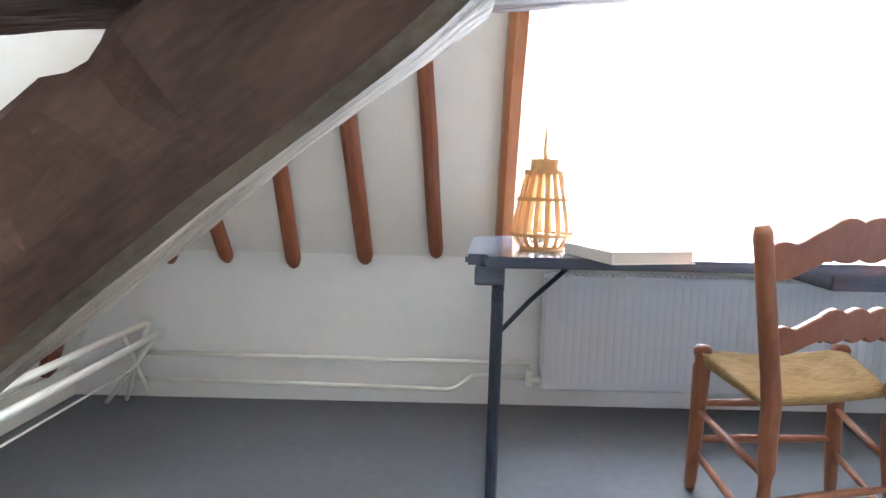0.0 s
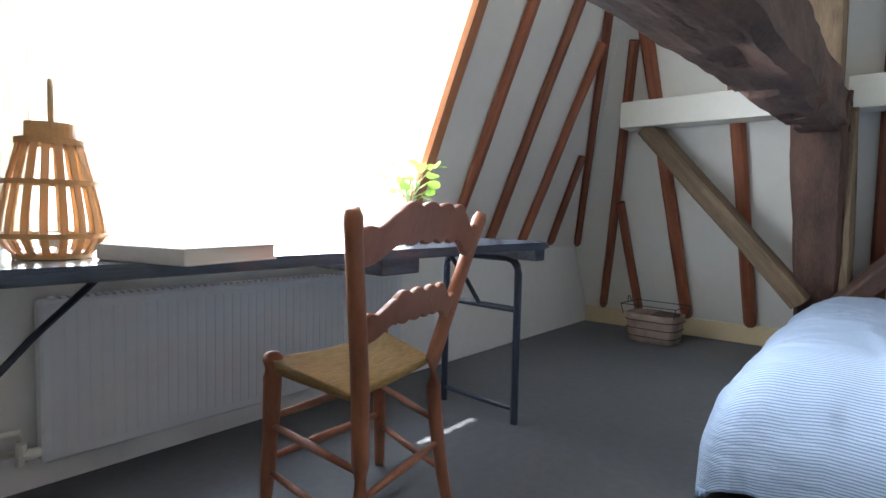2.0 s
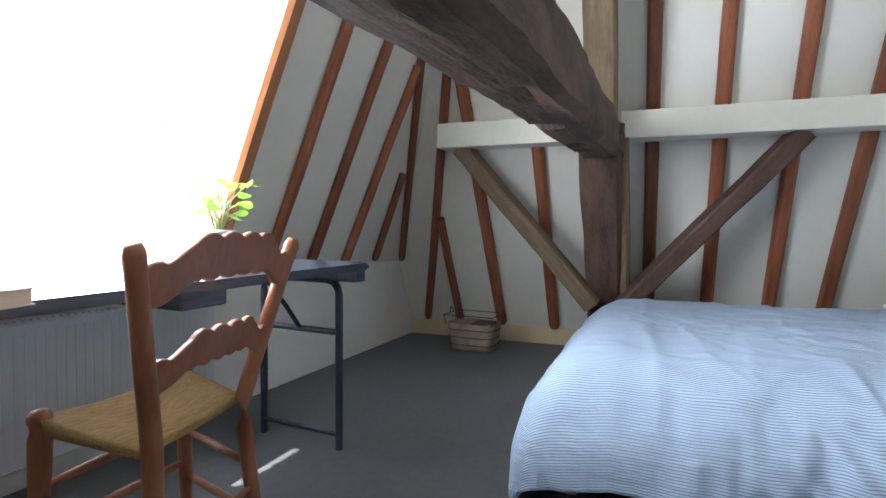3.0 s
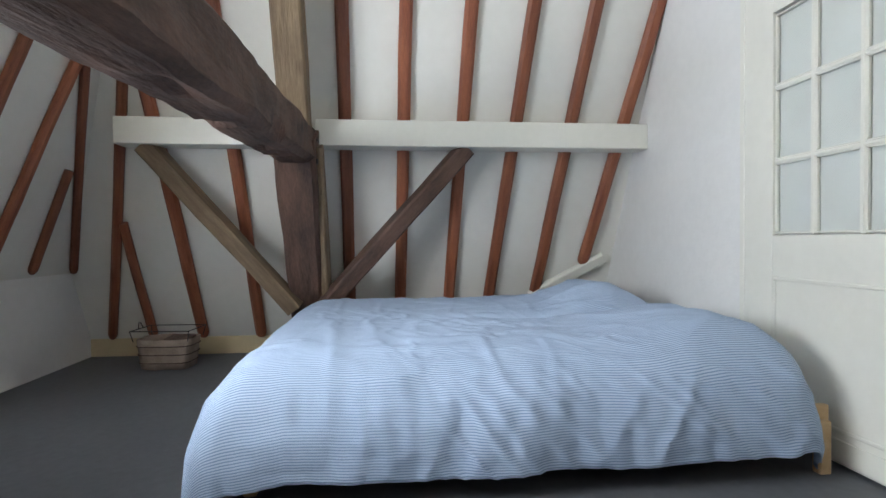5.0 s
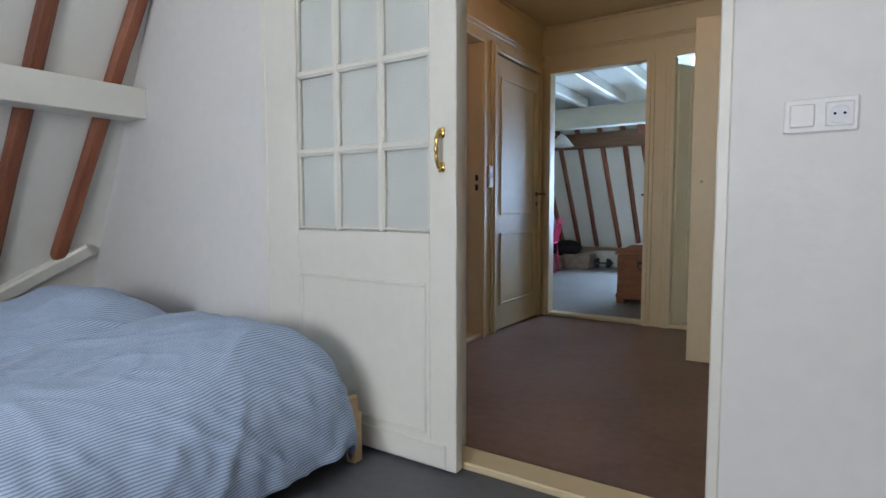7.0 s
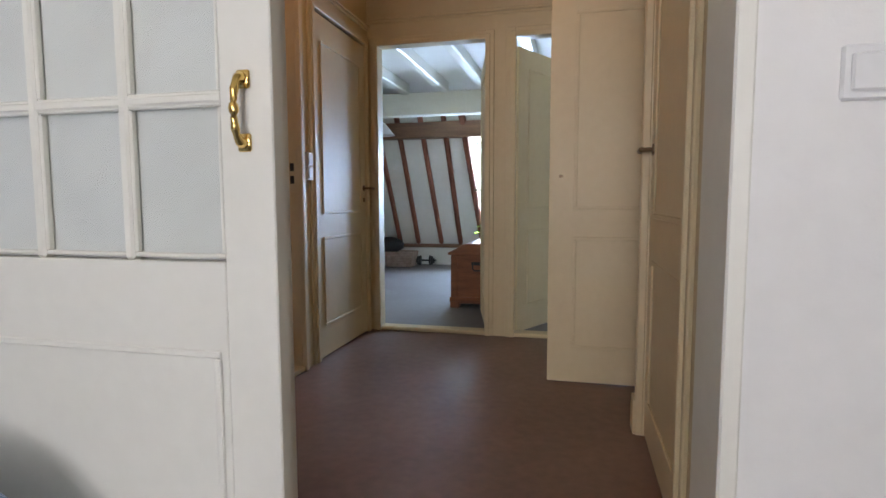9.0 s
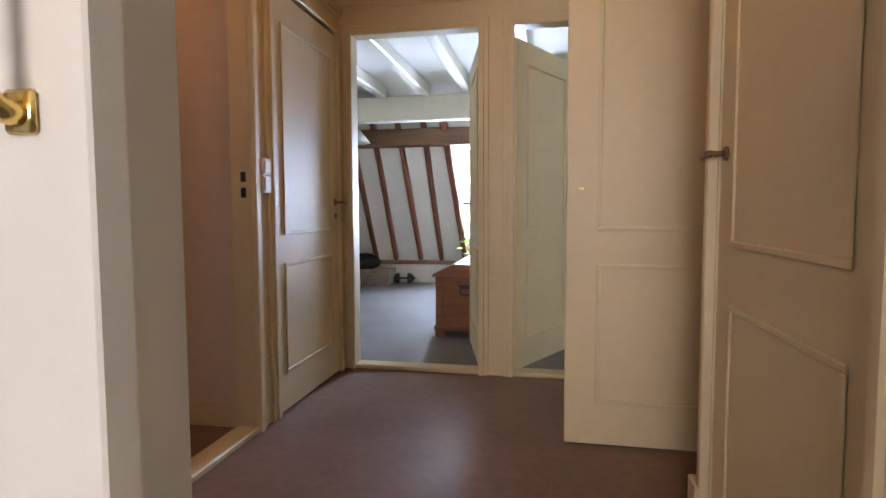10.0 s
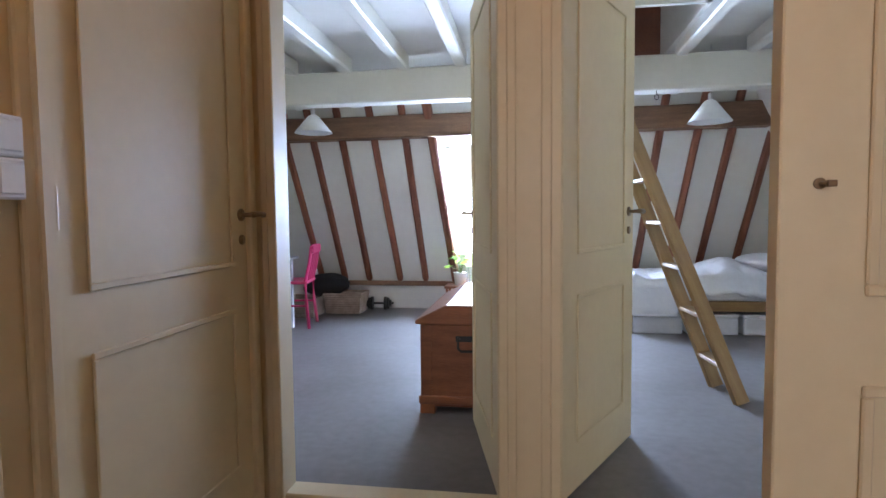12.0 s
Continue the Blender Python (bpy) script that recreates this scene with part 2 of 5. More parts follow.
def link(name, bm, mat, parent=None, label="", smooth=False):
    me = bpy.data.meshes.new(name)
    bmesh.ops.recalc_face_normals(bm, faces=bm.faces)
    bm.to_mesh(me)
    bm.free()
    for m in (mat if isinstance(mat, (list, tuple)) else [mat]):
        me.materials.append(m)
    if smooth:
        for p in me.polygons:
            p.use_smooth = True
    ob = new(name, me)
    ob.parent = parent
    if parent is None:
        ob.matrix_basis = PLACE
    if label:
        ob["label"] = label
    return ob


def part(name, bm, mat, parent, label="", smooth=False):
    return link(name, bm, mat, parent, label, smooth)


def thing(name, label, category, group="", kind="", at=None):
    ob = new(name)
    ob.empty_display_size = 0.1
    ob.matrix_basis = PLACE @ at if at is not None else PLACE
    return tagged(ob, label, category, group, kind)


def box(bm, x0, y0, z0, x1, y1, z1, bevel=0.0, m=None, seg=1):
    made = bmesh.ops.create_cube(bm, size=1.0)["verts"]
    lo, hi = Vector((min(x0, x1), min(y0, y1), min(z0, z1))), Vector((max(x0, x1), max(y0, y1), max(z0, z1)))
    for v in made:
        v.co = Vector(((v.co.x + 0.5) * (hi.x - lo.x) + lo.x, (v.co.y + 0.5) * (hi.y - lo.y) + lo.y, (v.co.z + 0.5) * (hi.z - lo.z) + lo.z))
    if bevel:
        edges = list({e for v in made for e in v.link_edges})
        made = list({v for f in bmesh.ops.bevel(bm, geom=edges, offset=bevel, segments=seg, affect="EDGES")["faces"] for v in f.verts} | {v for v in made if v.is_valid})
    if m is not None:
        for v in made:
            v.co = m @ v.co
    return made


def boxes(*rows, bevel=0.0, seg=1):
    bm = bmesh.new()
    for r in rows:
        box(bm, *r, bevel=bevel, seg=seg)
    return bm


def frame_of(p, q, up=(0, 0, 1)):
    """The matrix whose x runs from p to q and whose z lies towards up."""
    x = (Vector(q) - Vector(p)).normalized()
    y = Vector(up).cross(x).normalized()
    z = x.cross(y)
    return Matrix.Translation(p) @ Matrix((x, y, z)).transposed().to_4x4()


def rod(bm, p, q, r, r2=None, seg=12, caps=True):
    p, q = Vector(p), Vector(q)
    made = bmesh.ops.create_cone(bm, cap_ends=caps, segments=seg, radius1=r, radius2=r if r2 is None else r2, depth=(q - p).length)["verts"]
    m = Matrix.Translation((p + q) / 2) @ (q - p).to_track_quat("Z", "Y").to_matrix().to_4x4()
    for v in made:
        v.co = m @ v.co
    return made


def sweep(bm, pts, r, seg=8, closed=False, radii=None, flat=1.0):
    """A tube along points."""
    pts = [Vector(p) for p in pts]
    n, rings = len(pts), []
    ref = Vector((0, 0, 1))
    for i, p in enumerate(pts):
        a, b = pts[i - 1] if (i or closed) else p, pts[(i + 1) % n] if (i < n - 1 or closed) else p
        d = (b - a).normalized()
        s = d.cross(ref)
        if s.length < 0.05:
            s = d.cross(Vector((1, 0, 0)))
        s.normalize()
        u = s.cross(d)
        rr = radii[i] if radii else r
        rings.append([bm.verts.new(p + s * math.cos(2 * math.pi * k / seg) * rr + u * math.sin(2 * math.pi * k / seg) * rr * flat) for k in range(seg)])
    for i in range(n if closed else n - 1):
        A, B = rings[i], rings[(i + 1) % n]
        for k in range(seg):
            bm.faces.new((A[k], A[(k + 1) % seg], B[(k + 1) % seg], B[k]))
    if not closed:
        bm.faces.new(rings[0][::-1])
        bm.faces.new(rings[-1])


def lathe(bm, profile, seg=24, at=(0, 0, 0)):
    """Turns (radius, height) pairs about the upright through at."""
    o, rings = Vector(at), []
    for r, z in profile:
        rings.append([bm.verts.new(o + Vector((r * math.cos(2 * math.pi * k / seg), r * math.sin(2 * math.pi * k / seg), z))) for k in range(seg)])
    for A, B in zip(rings, rings[1:]):
        for k in range(seg):
            bm.faces.new((A[k], A[(k + 1) % seg], B[(k + 1) % seg], B[k]))
    return rings


def timber_mesh(length, w, h, seg, wob, seed, bow=0.0, taper=0.0, corner=0.012, end_round=0.0):
    """A hewn timber along x with uneven faces: w across y, h along z."""
    bm = bmesh.new()
    prof = []
    for sy, sz in ((-1, -1), (1, -1), (1, 1), (-1, 1)):
        for a, b in ((0, 1), (1, 0)) if sy * sz > 0 else ((1, 0), (0, 1)):
            prof.append((sy * (w / 2 - corner * a), sz * (h / 2 - corner * b)))
    mids = []
    for i, p in enumerate(prof):
        q = prof[(i + 1) % len(prof)]
        mids.append(p)
        if math.dist(p, q) > 2.5 * corner:
            mids += [(p[0] * (1 - f) + q[0] * f, p[1] * (1 - f) + q[1] * f) for f in (0.33, 0.67)]
    rings = []
    steps = [i / seg for i in range(seg + 1)]
    if end_round:
        steps = [0.0] + [end_round * v / length for v in (0.04, 0.12, 0.25, 0.45, 0.7, 1.0)] + [v for v in steps if v * length > end_round * 1.3]
    for f in steps:
        x, k = length * f, 1.0 - taper * f
        if end_round:
            d = min(x, length) / end_round
            k *= math.sqrt(max(0.0, 1 - (1 - min(1.0, d)) ** 2)) * 0.9 + 0.1
        off = bow * math.sin(math.pi * f)
        ring = []
        for y, z in mids:
            g = noise.noise_vector(Vector((x * 2.3 + seed * 7.1, y * 6, z * 6))) * wob + noise.noise_vector(Vector((x * 9 + seed * 3.3, y * 16, z * 16))) * wob * 0.35
            ring.append(bm.verts.new((x, y * k + g.y, z * k + g.z + off)))
        rings.append(ring)
    n = len(mids)
    for A, B in zip(rings, rings[1:]):
        for k in range(n):
            bm.faces.new((A[k], A[(k + 1) % n], B[(k + 1) % n], B[k]))
    bm.faces.new(rings[0][::-1])
    bm.faces.new(rings[-1])
    return bm


def timber(name, p, q, w, h, mat, up=(0, 0, 1), seg=14, wob=0.006, seed=0, parent=None, **kw):
    ob = link(name, timber_mesh((Vector(q) - Vector(p)).length, w, h, seg, wob, seed, **kw), mat, parent, smooth=False)
    ob.matrix_basis = frame_of(p, q, up) if parent else PLACE @ frame_of(p, q, up)
    return ob


def slab(name, corners, thick, mat, label, category):
    """A flat sheet through the corners, thickened away from the room's middle along its normal."""
    bm = bmesh.new()
    a = [bm.verts.new(c) for c in corners]
    nrm = (a[1].co - a[0].co).cross(a[2].co - a[0].co).normalized()
    b = [bm.verts.new(v.co - nrm * thick) for v in a]
    bm.faces.new(a)
    bm.faces.new(b[::-1])
    k = len(a)
    for i in range(k):
        bm.faces.new((a[i], b[i], b[(i + 1) % k], a[(i + 1) % k]))
    return tagged(link(name, bm, mat), label, category, kind="structure")


def structure(name, bm, mat, label, category):
    return tagged(link(name, bm, mat), label, category, kind="structure")


# ---- the house: floors, walls, roof slopes ----
KN, KE, KS = 0.42, 0.50, 0.50
N_Y, N_Z = 3.00, 0.63
E_X, E_Z = 5.825, 0.13
W_X, W_Z = 0.03, 0.13
S_Y, S_Z = -8.07, 0.30
TOP = 2.55


def north(x, z, out=0.0):
    """A point on the north slope, moved out from it into the room."""
    return Vector((x, N_Y - KN * (z - N_Z), z)) + Vector((0, -1, -KN)).normalized() * out


def east(y, z, out=0.0):
    return Vector((E_X - KE * (z - E_Z), y, z)) + Vector((-1, 0, -KE)).normalized() * out


def west(y, z, out=0.0):
    return Vector((W_X + KE * (z - W_Z), y, z)) + Vector((1, 0, -KE)).normalized() * out


def south(x, z, out=0.0):
    return Vector((x, S_Y + KS * (z - S_Z), z)) + Vector((0, 1, -KS)).normalized() * out


structure("floor_bedroom", boxes((-0.2, -0.92, -0.12, 6.1, 3.2, 0.0)), GREY_VINYL, "dull blue-grey vinyl floor of the attic bedroom", "floor")
structure("floor_hall", boxes((1.7, -3.82, -0.12, 5.6, -0.92, 0.0)), BROWN_VINYL, "brown-grey marbled lino floor of the landing", "floor")
structure("floor_south", boxes((-0.2, -8.4, -0.12, 6.9, -3.82, 0.0)), FAR_VINYL, "brown-grey lino floor in blue daylight", "floor")

# knee wall with the window opening cut above it
structure("wall_north", boxes((-0.2, N_Y, 0, 6.1, N_Y + 0.18, N_Z)), PLASTER, "low white knee wall under the sloping roof", "wall")
D0, D1, DTOP = 1.865, 3.445, 2.22
slab("roof_slope_north", [north(-0.2, N_Z), north(D0 - 0.1, N_Z), north(D0 - 0.1, TOP + 0.1), north(-0.2, TOP + 0.1)], 0.10, BOARDING, "white boarded sloping roof beside the window", "roof")
slab("roof_slope_north_east", [north(D1 + 0.1, N_Z), north(6.1, N_Z), north(6.1, TOP + 0.1), north(D1 + 0.1, TOP + 0.1)], 0.10, BOARDING, "white boarded sloping roof beside the window", "roof")
slab("roof_slope_above_window", [north(D0 - 0.1, DTOP), north(D1 + 0.1, DTOP), north(D1 + 0.1, TOP + 0.1), north(D0 - 0.1, TOP + 0.1)], 0.10, BOARDING, "white boarded roof above the dormer window", "roof")
# dormer cheeks, soffit and outer front
for nm, xa, xb in (("dormer_cheek_west", D0 - 0.10, D0), ("dormer_cheek_east", D1, D1 + 0.10)):
    bm = bmesh.new()
    prof = [(N_Y - KN * (0.64 - N_Z), 0.64), (3.30, 0.64), (3.30, DTOP), (N_Y - KN * (DTOP - N_Z), DTOP)]
    a, b = [bm.verts.new((xa, y, z)) for y, z in prof], [bm.verts.new((xb, y, z)) for y, z in prof]
    bm.faces.new(a)
    bm.faces.new(b[::-1])
    for i in range(4):
        bm.faces.new((a[i], b[i], b[(i + 1) % 4], a[(i + 1) % 4]))
    structure(nm, bm, WHITE_PAINT, "white dormer cheek beside the window", "wall")
structure("dormer_soffit", boxes((D0 - 0.1, 2.30, DTOP, D1 + 0.1, 3.34, DTOP + 0.08)), WHITE_PAINT, "white soffit over the dormer window", "ceiling")

slab("roof_slope_east", [east(3.2, E_Z), east(-0.90, E_Z), east(-0.90, TOP + 0.1), east(3.2, TOP + 0.1)], 0.10, BOARDING, "white boarded sloping roof behind the bed", "roof")
slab("roof_slope_west", [west(-0.90, W_Z), west(3.2, W_Z), west(3.2, TOP + 0.1), west(-0.90, TOP + 0.1)], 0.10, BOARDING, "white boarded sloping roof of the end wall", "roof")
structure("baseboard_east", boxes((E_X - 0.012, -0.86, 0, E_X + 0.1, N_Y, E_Z)), CREAM, "cream painted low board at the foot of the slope", "baseboard")
structure("baseboard_west", boxes((W_X - 0.1, -0.86, 0, W_X + 0.012, N_Y, W_Z)), WHITE_PAINT, "white low board at the foot of the slope", "baseboard")
structure("ceiling_bedroom", boxes((-0.2, -1.06, TOP, 6.1, 2.6, TOP + 0.1)), BOARDING, "flat white ceiling of the attic bedroom", "ceiling")

# wall between bedroom and landing
B0, B1, BT = 2.168, 3.085, 2.16
structure("wall_south", boxes((-0.2, -1.06, 0, B0, -0.86, 2.75), (B1, -1.06, 0, 6.1, -0.86, 2.75), (B0, -1.06, BT, B1, -0.86, 2.75)), PLASTER, "smooth white plastered wall beside the door", "wall")
structure("threshold_bedroom", boxes((B0, -1.00, 0.0, B1, -0.875, 0.028), bevel=0.006), CREAM, "worn cream wooden threshold", "threshold")

# landing
LANDING = Matrix.Translation((-0.06, 0, 0))
PLACE = LANDING
X_E, X_W, Y_S, HT = 3.985, 2.20, -3.77, 2.50
structure("wall_landing_east", boxes((X_E, -1.86, 0, X_E + 0.10, -1.06, HT + 0.1), (X_E, -2.885, 0, X_E + 0.10, -2.70, HT + 0.1), (X_E, -3.87, 0, X_E + 0.10, -3.69, HT + 0.1),
                                     (X_E, -2.70, 2.12, X_E + 0.10, -1.86, HT + 0.1), (X_E, -3.69, 2.12, X_E + 0.10, -2.885, HT + 0.1)), CREAM, "cream painted wall of the landing", "wall")
structure("wall_landing_west", boxes((X_W - 0.10, -1.35, 0, X_W, -1.06, HT + 0.1), (X_W - 0.10, -2.32, 0, X_W, -2.22, HT + 0.1), (X_W - 0.10, -2.22, 2.10, X_W, -1.35, HT + 0.1),
                                     (1.70, -2.42, 0, X_W - 0.10, -2.32, HT + 0.1), (1.70, -3.87, 0, 1.80, -2.42, HT + 0.1)), CREAM, "cream painted wall with closet doors", "wall")
F0, F1, G0, G1, FT = 3.10, 3.905, 2.08, 2.90, 2.10
structure("wall_landing_south", boxes((F1, -3.87, 0, 6.9, Y_S, HT + 0.1), (G1, -3.87, 0, F0, Y_S, HT + 0.1), (-0.2, -3.87, 0, G0, Y_S, HT + 0.1),
                                      (F0, -3.87, FT, F1, Y_S, HT + 0.1), (G0, -3.87, FT, G1, Y_S, HT + 0.1)), CREAM, "cream wall with two doorways side by side", "wall")
structure("ceiling_landing", boxes((1.7, -3.87, HT, 5.7, -1.06, HT + 0.1)), CREAM, "cream ceiling of the landing", "ceiling")
structure("threshold_south", boxes((F0, -3.87, 0, F1, -3.765, 0.03), bevel=0.006), CREAM, "cream wooden door threshold", "threshold")
structure("threshold_south_west", boxes((G0, -3.87, 0, G1, -3.765, 0.03), bevel=0.006), CREAM, "cream wooden door threshold", "threshold")
structure("threshold_closet", boxes((X_E - 0.01, -2.70, 0, X_E + 0.10, -1.86, 0.03), bevel=0.006), CREAM, "cream wooden threshold of the small side room", "threshold")
# added, unseen panels behind the closed doors; they block stray light at the gaps
structure("light_block_east", boxes((X_E + 0.11, -3.77, 0, X_E + 0.16, -2.84, HT + 0.1)), CREAM, "unseen added panel that stops light leaking round the door", "wall")
structure("light_block_west", boxes((X_W - 0.17, -2.32, 0, X_W - 0.12, -1.06, HT + 0.1)), CREAM, "unseen added panel that stops light leaking round the closet door", "wall")
# small side room
structure("wall_closet", boxes((X_E + 0.10, -2.84, 0, 5.6, -2.74, HT + 0.1), (5.5, -2.74, 0, 5.6, -1.5, HT + 0.1), (X_E + 0.10, -1.5, 0, 5.6, -1.4, HT + 0.1)), CLOSET_WALL, "pinkish painted wall of the small side room", "wall")
structure("baseboard_closet", boxes((X_E + 0.10, -2.742, 0, 5.5, -2.725, 0.12), bevel=0.004), CREAM, "cream skirting board in the small side room", "baseboard")

# south room
FAR_OUT = Vector((0.6, 0, 0))
structure("wall_far_south", boxes((-0.2, S_Y - 0.15, 0, 6.9, S_Y, S_Z)), PLASTER, "low white knee wall under the far slope", "wall")
P0, P1, PTOP = 2.62, 3.94, 1.86
P1_LOW, P1_MID, P1_HIGH = 3.790, 3.924, 3.988  # the leaning edge of the slope beside the far window
slab("roof_slope_south", [south(6.9, S_Z), south(P1_LOW, S_Z), south(P1_HIGH, 2.6), south(6.9, 2.6)], 0.10, BOARDING, "white boarded far sloping roof", "roof")
slab("roof_slope_south_west", [south(P0, S_Z), south(-0.2, S_Z), south(-0.2, 2.6), south(P0, 2.6)], 0.10, BOARDING, "white boarded far sloping roof", "roof")
slab("roof_slope_south_middle", [south(P1_MID, PTOP), south(P0, PTOP), south(P0, 2.6), south(P1_HIGH, 2.6)], 0.10, BOARDING, "white boarded roof above the far window", "roof")
for nm, xa, xb in (("far_cheek_west", P0 - 0.08, P0), ("far_cheek_east", P1, P1 + 0.08)):
    bm = bmesh.new()
    prof = [(S_Y - 0.02, S_Z), (-8.30, S_Z), (-8.30, PTOP), (S_Y + KS * (PTOP - S_Z) - 0.02, PTOP)]
    a, b = [bm.verts.new((xa, y, z)) for y, z in prof], [bm.verts.new((xb, y, z)) for y, z in prof]
    bm.faces.new(a)
    bm.faces.new(b[::-1])
    for i in range(4):
        bm.faces.new((a[i], b[i], b[(i + 1) % 4], a[(i + 1) % 4]))
    structure(nm, bm, WHITE_PAINT, "white cheek beside the far window", "wall")
structure("far_soffit", boxes((P0 - 0.08, -8.30, PTOP, P1 + 0.08, -7.32, PTOP + 0.06)), WHITE_PAINT, "white soffit over the far window", "ceiling")
structure("far_window_apron", boxes((P0, -8.30, 0.3, P1, -8.05, 0.62)), PLASTER, "white wall under the far window", "wall")
slab("roof_slope_far_east", [east(-3.87, E_Z) + FAR_OUT, east(-8.3, E_Z) + FAR_OUT, east(-8.3, 2.6) + FAR_OUT, east(-3.87, 2.6) + FAR_OUT], 0.10, BOARDING, "white boarded sloping end of the far room", "roof")
slab("roof_slope_far_west", [west(-8.3, W_Z), west(-3.87, W_Z), west(-3.87, 2.6), west(-8.3, 2.6)], 0.10, BOARDING, "white boarded sloping end of the far room", "roof")
structure("baseboard_far_east", boxes((E_X + 0.588, -8.1, 0, E_X + 0.7, -3.87, E_Z)), WHITE_PAINT, "white low board at the foot of the slope", "baseboard")
structure("baseboard_far_west", boxes((W_X - 0.1, -8.1, 0, W_X + 0.012, -3.87, W_Z)), WHITE_PAINT, "white low board at the foot of the slope", "baseboard")
H0, H1, HY0, HY1 = 1.90, 2.66, -6.80, -5.55
CZ = 2.40
structure("ceiling_south", boxes((H1, -8.2, CZ, 6.9, -3.87, CZ + 0.08), (-0.2, -8.2, CZ, H0, -3.87, CZ + 0.08), (H0, HY1, CZ, H1, -3.87, CZ + 0.08), (H0, -8.2, CZ, H1, HY0, CZ + 0.08)), BOARDING, "white boarded ceiling of the far room", "ceiling")


# ---- timbers of the bedroom ----
PLACE = Matrix.Identity(4)

def rafter(p, q, w=0.075, d=0.06, mat=None, seed=0, up=None, label="red-brown stained pole rafter on the white slope", group="exposed rafters", name="rafter"):
    ob = timber(name, p, q, w, d, mat or PINE, up, seg=12, wob=0.004, seed=seed, corner=0.018, end_round=0.05)
    return tagged(ob, label, "rafter", group)


NUP, EUP, WUP, SUP = Vector((0, -1, -KN)), Vector((-1, 0, -KE)), Vector((1, 0, -KE)), Vector((0, 1, -KS))
ZT = TOP - 0.03
for i, (xb, xt, zb) in enumerate(((0.70, 0.62, 0.59), (0.46, 0.585, 0.58), (0.975, 0.935, 0.575), (1.272, 1.165, 0.60), (1.562, 1.44, 0.635))):
    zt = (1.25, 0.84, ZT, ZT, ZT)[i]
    rafter(north(xb, zb, 0.022), north(xt if i < 2 else xb + (xt - xb) * 1.25, zt, 0.022), (0.055, 0.045, 0.058, 0.064, 0.058)[i], 0.055, seed=i, up=NUP)
for i, (xb, xt, zb, zt) in enumerate(((3.90, 3.885, 0.66, ZT), (4.29, 4.285, 0.66, ZT), (4.68, 4.69, 0.66, 1.90), (5.09, 5.03, 0.66, 1.28), (5.555, 4.62, 0.64, 2.06))):
    rafter(north(xb, zb, 0.022), north(xt, zt, 0.022), 0.065 if i < 3 else 0.05, 0.055, seed=10 + i, up=NUP)
# the two rafters that flank the window, their daylight put into a lighter colour
rafter(north(1.835, 0.66, 0.03), north(1.80, ZT, 0.03), 0.075, 0.11, mat=LIT_PINE, seed=21, up=NUP, label="rafter flanking the window, coloured lighter for the daylight on it")
rafter(north(3.470, 0.66, 0.03), north(3.450, ZT, 0.03), 0.095, 0.11, mat=LIT_PINE, seed=22, up=NUP, label="rafter flanking the window, coloured lighter for the daylight on it")
# the end slope behind the bed
for i, (yb, yt, zb, zt) in enumerate(((2.84, 2.33, 0.14, 1.95), (2.545, 2.57, 0.14, 0.98), (2.19, 2.27, 0.14, 2.30), (1.775, 1.80, 0.13, ZT), (1.105, 1.075, 0.13, ZT), (0.735, 0.705, 0.13, ZT),
                                      (0.375, 0.315, 0.13, ZT), (0.08, -0.07, 0.13, ZT), (-0.27, -0.45, 0.13, ZT), (-0.63, -0.85, 0.66, ZT))):
    rafter(east(yb, zb, 0.022), east(yt, zt, 0.022), 0.08 if i not in (0, 1) else 0.058, 0.06, seed=30 + i, up=EUP)
# the other end slope
for i, (yb, yt, zb, zt) in enumerate(((2.80, 2.30, 0.16, 1.95), (2.45, 2.45, 0.16, ZT), (1.95, 1.95, 0.16, ZT), (0.95, 0.95, 0.16, ZT), (0.5, 0.5, 0.16, ZT), (0.05, 0.05, 0.16, ZT), (-0.45, -0.45, 0.16, ZT))):
    rafter(west(yb, zb, 0.022), west(yt, zt, 0.022), 0.065, 0.055, seed=50 + i, up=WUP)

def hollow(bm, at, along, size, depth):
    """Presses a ragged pit into the hewn faces round a point of the beam's own axes."""
    for v in bm.verts:
        d = v.co - Vector(at)
        q = math.sqrt((d.x / (size * along)) ** 2 + (d.y / size) ** 2 + (d.z / size) ** 2)
        if q < 1:
            v.co -= Vector((0, v.co.y, v.co.z)).normalized() * depth * (1 - q * q)


truss = thing("roof_truss", "dark rough-hewn oak roof truss with tie beam and posts", "roof truss")
bm = timber_mesh((Vector((5.05, 1.36, 1.42)) - Vector((0.62, 1.37, 1.165))).length, 0.215, 0.23, 170, 0.014, 3, bow=0.032, corner=0.03)
for x, y, z, along, size, depth in ((3.86, 0.10, -0.10, 2.2, 0.045, 0.035), (3.70, 0.0, -0.115, 3.0, 0.035, 0.03), (3.45, 0.03, -0.115, 2.0, 0.05, 0.03), (3.2, -0.10, -0.05, 3.0, 0.05, 0.035),
                                    (2.85, 0.06, -0.115, 2.5, 0.05, 0.04), (2.3, -0.02, -0.11, 3.0, 0.06, 0.03), (1.45, -0.10, 0.02, 3.0, 0.05, 0.04), (3.98, 0.10, 0.02, 3.0, 0.045, 0.03)):
    hollow(bm, (x, y, z), along, size, depth)
link("tie_beam", bm, DARK_OAK, truss).matrix_basis = frame_of((0.62, 1.37, 1.165), (5.05, 1.36, 1.42))
timber("post", (5.60, 1.375, 0.0), (4.86, 1.36, 1.47), 0.20, 0.20, DARK_OAK, up=EUP, seg=26, wob=0.012, seed=5, parent=truss, corner=0.02, taper=-0.2)
